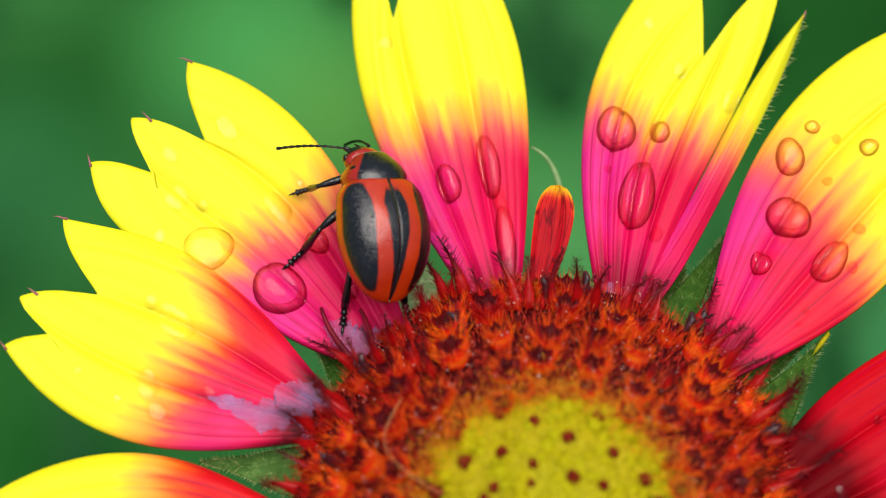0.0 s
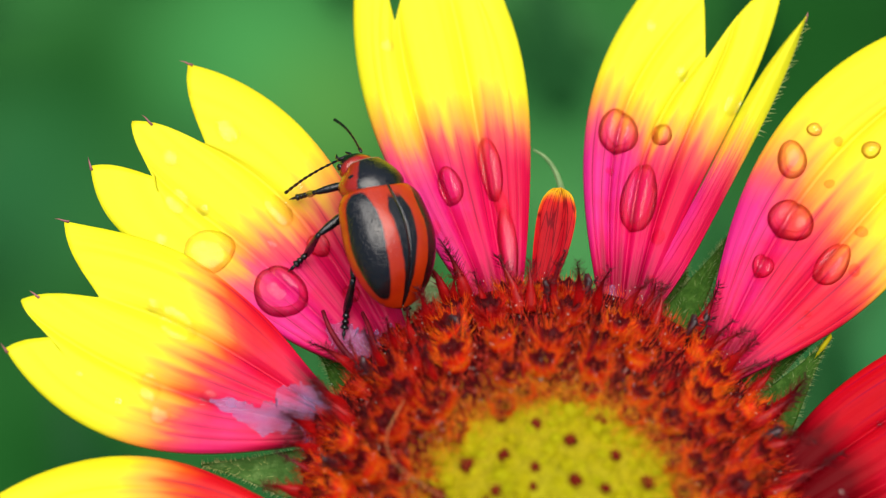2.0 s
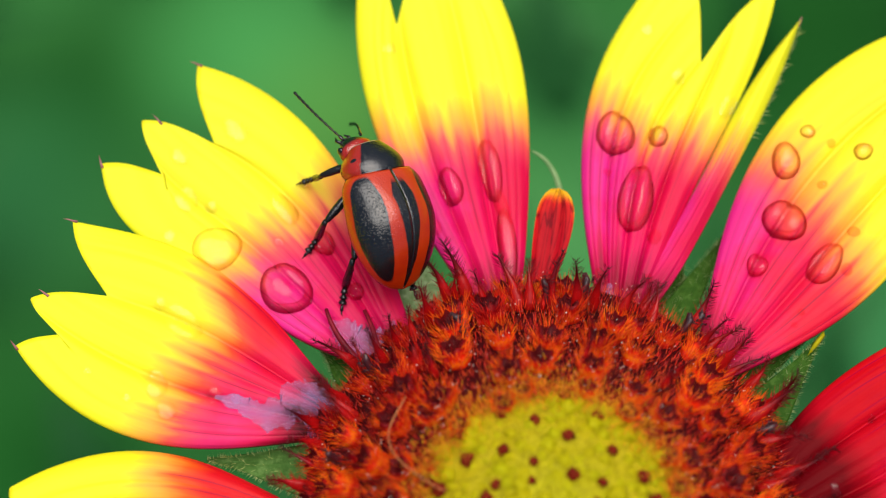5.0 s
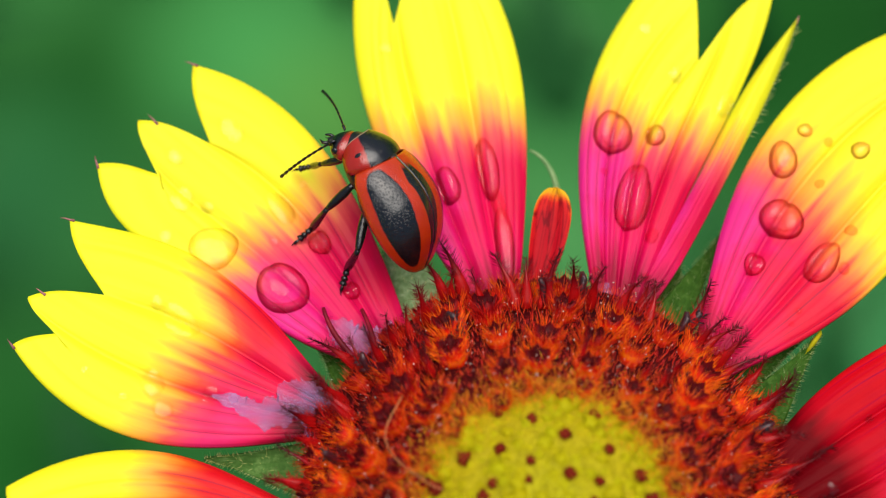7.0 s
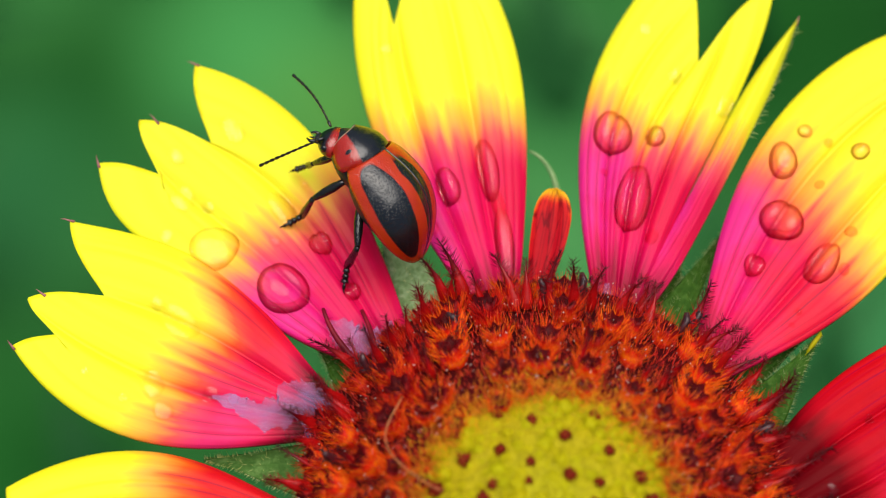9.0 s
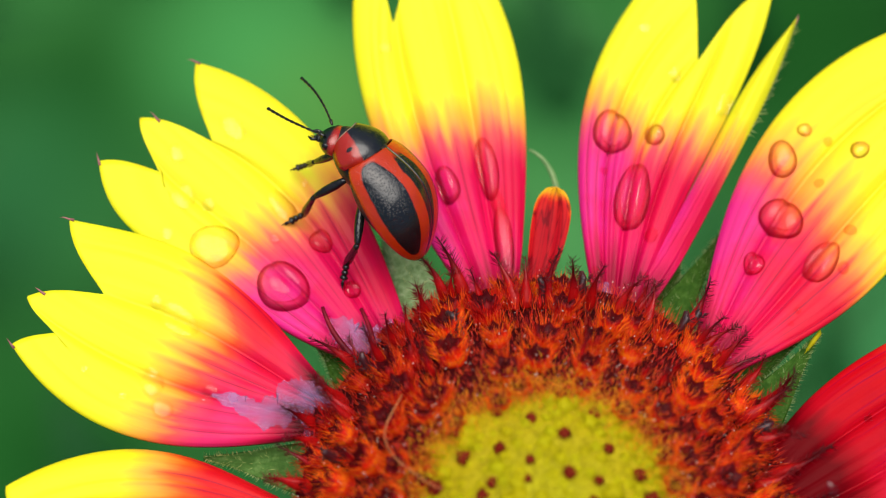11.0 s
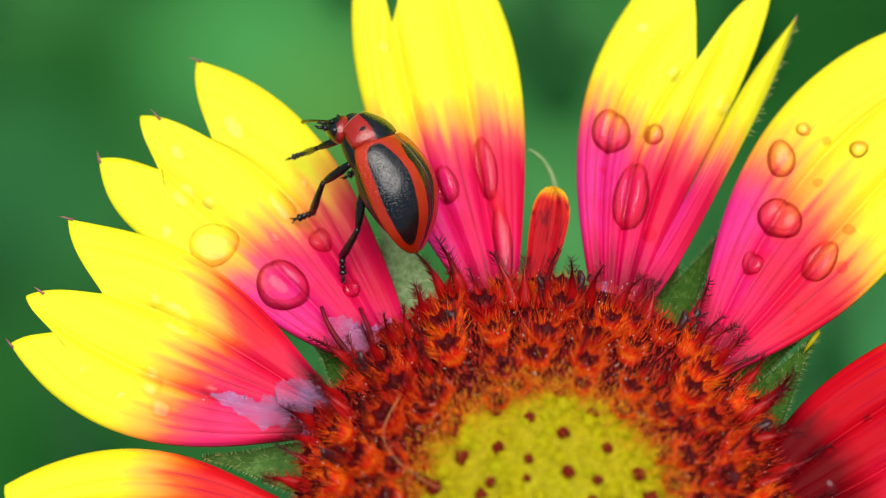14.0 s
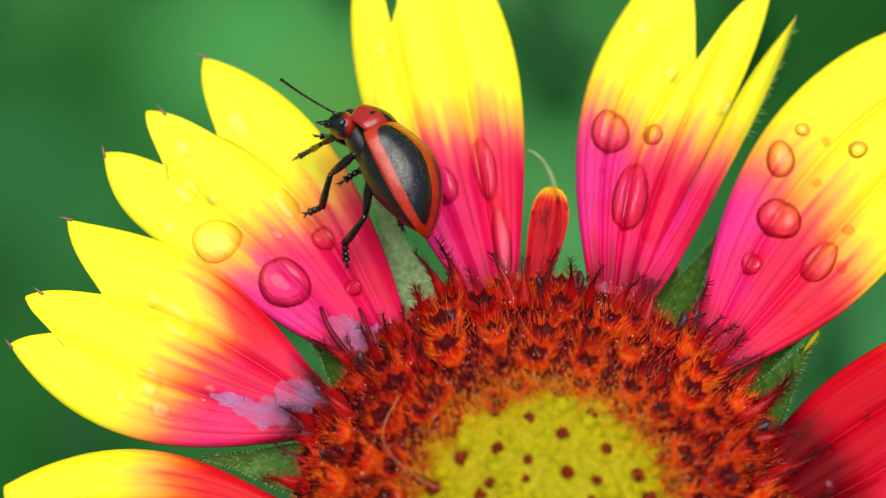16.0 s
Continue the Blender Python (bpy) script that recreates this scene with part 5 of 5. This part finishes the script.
FEET = {
    1: [(0.0, -13.17, 16.88, 1.23), (0.5, -13.20, 16.90, 1.24), (1.0, -13.21, 16.82, 1.23), (1.5, -13.19, 16.75, 1.22), (2.0, -13.21, 16.79, 1.22), (2.5, -13.14, 16.75, 1.21), (3.0, -13.17, 16.76, 1.22), (3.5, -13.01, 16.84, 1.21), (4.0, -12.97, 16.87, 1.21), (6.5, -13.68, 18.29, 1.43), (7.0, -13.49, 18.28, 1.42), (7.5, -13.53, 18.34, 1.43), (8.0, -13.54, 18.31, 1.42), (8.5, -13.49, 18.26, 1.41), (9.0, -13.49, 18.27, 1.42), (11.5, -13.41, 18.27, 1.41), (12.0, -13.40, 18.28, 1.41), (12.5, -13.40, 18.25, 1.41), (13.0, -14.19, 18.63, 1.52), (13.5, -14.12, 18.60, 1.51), (14.0, -14.07, 18.61, 1.51), (14.5, -13.85, 18.59, 1.48), (15.0, -13.69, 18.64, 1.48), (15.5, -13.62, 18.60, 1.46), (16.0, -13.57, 18.59, 1.46)],
    2: [(0.0, -13.46, 12.80, 0.84), (0.5, -13.39, 12.88, 0.85), (1.0, -13.31, 12.85, 0.84), (1.5, -13.19, 12.84, 0.82), (2.0, -13.22, 12.87, 0.83), (2.5, -13.16, 12.83, 0.82), (3.0, -13.20, 12.84, 0.82), (3.5, -13.11, 12.96, 0.83), (4.0, -13.09, 13.00, 0.83), (6.5, -12.13, 14.07, 0.84), (7.0, -13.13, 14.18, 0.95), (7.5, -13.10, 14.30, 0.95), (8.0, -13.03, 14.34, 0.95), (8.5, -13.72, 15.14, 1.10), (9.0, -13.72, 15.21, 1.10), (11.5, -13.57, 15.26, 1.09), (12.0, -13.52, 15.28, 1.09), (12.5, -13.48, 15.26, 1.09), (13.0, -13.41, 15.31, 1.08), (13.5, -13.32, 15.31, 1.08), (14.0, -13.23, 15.37, 1.07), (14.5, -13.11, 15.44, 1.07), (15.0, -12.99, 15.44, 1.06), (15.5, -12.84, 15.46, 1.05), (16.0, -12.73, 15.50, 1.04)],
    3: [(0.0, -10.34, 9.31, 0.26), (0.5, -10.35, 9.38, 0.27), (1.0, -10.35, 9.34, 0.27), (1.5, -10.31, 9.31, 0.26), (2.0, -10.36, 9.33, 0.27), (2.5, -10.31, 9.27, 0.26), (3.0, -10.37, 9.25, 0.26), (3.5, -10.40, 9.41, 0.28), (4.0, -10.63, 9.87, 0.33), (6.5, -10.35, 11.27, 0.43), (7.0, -10.55, 11.63, 0.48), (7.5, -10.50, 11.75, 0.49), (8.0, -10.42, 11.79, 0.48), (8.5, -10.39, 11.76, 0.48), (9.0, -10.40, 11.78, 0.48), (11.5, -10.42, 11.96, 0.50), (12.0, -10.40, 11.99, 0.50), (12.5, -10.37, 11.97, 0.50), (13.0, -10.35, 12.03, 0.50), (13.5, -10.32, 12.04, 0.50), (14.0, -10.31, 12.09, 0.50), (14.5, -10.28, 12.15, 0.51), (15.0, -10.25, 12.16, 0.50), (15.5, -10.21, 12.18, 0.50), (16.0, -10.19, 12.22, 0.50)],
    6: [(0.0, -6.75, 9.43, 1.20), (0.5, -6.82, 9.67, 1.20), (1.0, -6.86, 9.78, 1.20), (1.5, -6.87, 9.90, 1.20), (2.0, -6.92, 10.02, 1.20), (2.5, -6.88, 10.06, 1.20), (3.0, -6.94, 10.14, 1.20), (3.5, -6.95, 10.12, 1.20), (4.0, -6.97, 10.35, 1.20), (6.5, -5.86, 12.32, 1.20), (7.0, -6.07, 12.95, 1.20), (7.5, -6.20, 13.20, 1.20), (8.0, -6.29, 13.37, 1.20), (8.5, -6.34, 13.48, 1.20), (9.0, -6.43, 13.65, 1.20), (11.5, -6.43, 13.66, 1.20), (12.0, -6.41, 13.68, 1.20), (12.5, -6.40, 13.66, 1.20), (13.0, -6.49, 13.81, 1.20), (13.5, -6.58, 13.91, 1.20), (14.0, -6.69, 14.06, 1.20), (14.5, -6.78, 14.21, 1.20), (15.0, -6.88, 14.38, 1.20), (15.5, -6.97, 14.57, 1.20), (16.0, -7.08, 14.78, 1.20)]}
FEELER_WAYS = {
    "L": [(0.0, -0.71, 0.19, -0.68), (0.5, -0.33, 0.38, -0.87), (1.0, -0.50, 0.73, -0.47), (1.5, -0.53, 0.07, -0.84), (2.0, -0.45, -0.17, -0.88), (2.5, -0.50, 0.59, -0.63), (3.0, -0.21, 0.82, -0.53), (3.5, -0.10, 0.76, -0.65), (4.0, -0.31, 0.82, -0.48), (6.5, -0.01, 0.44, -0.90), (7.0, -0.12, -0.17, -0.98), (7.5, 0.43, -0.33, -0.84), (8.0, -0.06, 0.22, -0.97), (8.5, 0.21, 0.42, -0.88), (9.0, -0.14, 0.05, -0.99), (11.5, 0.30, 0.73, -0.62), (12.0, 0.19, 0.80, -0.57), (12.5, 0.20, 0.68, -0.71), (13.0, 0.25, 0.82, -0.51), (13.5, 0.33, 0.85, -0.41), (14.0, 0.59, 0.22, -0.78), (14.5, 0.72, 0.28, -0.63), (15.0, -0.03, 0.89, -0.46), (15.5, 0.34, 0.89, -0.30), (16.0, 0.19, 0.85, -0.49)],
    "R": [(0.0, 0.11, 0.31, -0.95), (0.5, 0.28, 0.78, -0.56), (1.0, 0.29, 0.84, -0.46), (1.5, 0.13, 0.50, -0.85), (2.0, 0.16, 0.65, -0.74), (2.5, 0.24, 0.85, -0.46), (3.0, 0.86, 0.50, -0.08), (3.5, 0.68, 0.65, -0.34), (4.0, 0.52, 0.57, -0.63), (6.5, 0.51, 0.02, -0.86), (7.0, 0.62, 0.54, -0.57), (7.5, 0.33, 0.72, -0.60), (8.0, 0.61, -0.03, -0.79), (8.5, 0.66, 0.18, -0.73), (9.0, 0.46, 0.77, -0.45), (11.5, 0.63, 0.63, -0.45), (12.0, 0.88, 0.47, -0.05), (12.5, 0.97, -0.21, -0.08), (13.0, 0.90, -0.26, -0.36), (13.5, 0.87, -0.26, -0.42), (14.0, 0.86, -0.21, -0.47), (14.5, 0.90, -0.13, -0.43), (15.0, 0.92, -0.09, -0.38), (15.5, 0.93, -0.05, -0.37), (16.0, 0.95, -0.04, -0.32)]}
SWAY_FOOT = (-5.38, 5.58)
SWAY = [(0.0, 0.18), (0.5, -0.01), (1.0, 0.60), (1.5, 0.76), (2.0, 0.35), (2.5, 0.49), (3.0, 0.39), (3.5, 0.32), (4.0, -0.08), (6.5, -0.32), (7.0, 0.00), (7.5, -0.25), (8.0, -0.26), (8.5, -0.13), (9.0, -0.27), (11.5, -0.49), (12.0, -0.40), (12.5, -0.40), (13.0, -0.53), (13.5, -0.61), (14.0, -0.80), (14.5, -1.09), (15.0, -1.87), (15.5, -2.18), (16.0, -1.99)]


FORE_ROWS = [(0.0, 10.0, 10.0), (0.5, 10.0, 10.7), (1.0, 10.0, 11.3), (1.5, 10.0, 12.0), (2.0, 9.0, 12.0), (2.5, 8.0, 12.0), (3.0, 9.0, 11.0), (3.5, 10.0, 10.0), (4.0, 9.7, 11.0), (6.5, 8.0, 20.0), (7.0, 12.0, 20.0), (7.5, 11.0, 18.0), (8.0, 10.0, 16.0), (8.5, 11.0, 17.0), (9.0, 12.0, 18.0), (11.5, 10.6, 18.0), (12.0, 10.3, 18.0), (12.5, 10.0, 18.0), (13.0, 9.0, 19.0), (13.5, 8.0, 20.0), (14.0, 15.0, 22.0), (14.5, 20.0, 24.0), (15.0, 25.0, 26.0), (15.5, 26.0, 24.0), (16.0, 25.0, 22.0)]
NECK = (0, 1.5, 0.1)


def fore(t, share=1.0):
    """The turn of head and neck shield on the body at one of the row's times: to its left, and down."""
    yaw, droop = next((a, b) for q, a, b in FORE_ROWS if q == t)
    twist = 20 * min(max((t - 12.5) / 2.5, 0), 1)
    return mm(*NECK) @ pose(0, 0, 0, 0, 0, yaw * share) @ pose(0, 0, 0, -droop * math.sqrt(share), twist, 0) @ mm(*NECK).inverted()


def along(p, d, hint):
    """A pose at p whose z axis runs along d, its x axis near hint."""
    d = d.normalized()
    y = d.cross(hint).normalized()
    x = y.cross(d)
    m = Matrix((x, y, d)).transposed().to_4x4()
    m.translation = p * MM
    return m


LEG_SIZE = {1: 0.82, 2: 0.95, 3: 1.0, 4: 0.82, 5: 0.95, 6: 1.0}


def leg_poses(hip, foot, up, size):
    """Thigh and shin from the hip to a foot's tip, the knee raised towards up; the foot keeps its bend on the shin."""
    hip, foot, up = Vector(hip), Vector(foot), Vector(up).normalized()
    thigh = THIGH * size
    fx, fz = size * FOOT * math.sin(radians(FOOT_BEND)), size * (SHIN + FOOT * math.cos(radians(FOOT_BEND)))
    far, off = math.hypot(fx, fz), math.atan2(fx, fz)
    d = foot - hip
    reach = min(max(d.length, far - thigh + 0.15), thigh + far - 0.03)
    d.normalize()
    a = (thigh ** 2 + reach ** 2 - far ** 2) / (2 * reach)
    lift = math.sqrt(max(0.0, thigh ** 2 - a * a))
    bend = (up - d * up.dot(d)).normalized()
    knee = hip + d * a + bend * lift
    way = (hip + d * reach - knee).normalized()
    across = (bend - way * bend.dot(way)).normalized()
    shin = way * math.cos(off) - across * math.sin(off)
    return along(hip, knee - hip, bend), along(knee, shin, across)


def motions():
    rows = [(t, mm(x, y, z, rx, ry, rz)) for t, x, y, z, rx, ry, rz in BEETLE_ROWS]
    walk(beetle, rows)
    body = dict(rows)
    for k, hip in HIPS.items():
        th, sh = legs[k]
        th.scale = sh.scale = (LEG_SIZE[k],) * 3
        poses = []
        for t, m in rows:
            if k in FEET:
                spot = next(Vector(r[1:]) for r in FEET[k] if r[0] == t)
                local = (m.inverted() @ (spot * MM)) / MM
                up = m.to_3x3().inverted() @ (Vector((0, -0.45, 0.9)) if k == 1 else Vector((0, 0, 1)))
                up = up.normalized() + Vector((0, 0, 0.2 if k == 1 else 0.5))
                if k == 3:                     # late on, the hind knee swings out to the body's far side
                    up = up.lerp(m.to_3x3().inverted() @ Vector((0.8, -0.2, 0.4)), min(max((t - 13.0) / 2.0, 0), 1))
                if k == 2:                     # late on, the middle knee points ahead and outwards
                    late = min(max((t - 12.5) / 2.0, 0), 1)
                    up = up.lerp(m.to_3x3().inverted() @ Vector((-0.6, 0.7, 0.45)), late)
            else:
                local = Vector((1.2, 3.6, -3.2)) if k == 4 else Vector((1.3, 0.6, -3.3))
                up = Vector((1, -0.5, 0))
            poses.append((t, *leg_poses(hip, local, up, LEG_SIZE[k])))
        walk(th, [(t, a) for t, a, b in poses])
        walk(sh, [(t, b) for t, a, b in poses])
    for side, base in FEELERS.items():
        hint, poses = Vector((0, 0.2, 1)), []
        for t, *d in FEELER_WAYS[side]:
            poses.append((t, along((fore(t) @ (Vector(base) * MM)) / MM, Vector(d), hint)))
            hint = poses[-1][1].to_3x3().col[0]
        walk(antennae[side], poses)
    walk(pronotum, [(t, fore(t, 0.28)) for t, m in rows])
    walk(head, [(t, fore(t)) for t, m in rows])
    pivot = mm(*SWAY_FOOT, 0)
    for t_ob, rest in [(petal_beetle, Matrix.Identity(4)), *riders]:
        walk(t_ob, [(t, pivot @ Matrix.Rotation(radians(w), 4, 'Z') @ pivot.inverted() @ rest) for t, w in SWAY])


motions()
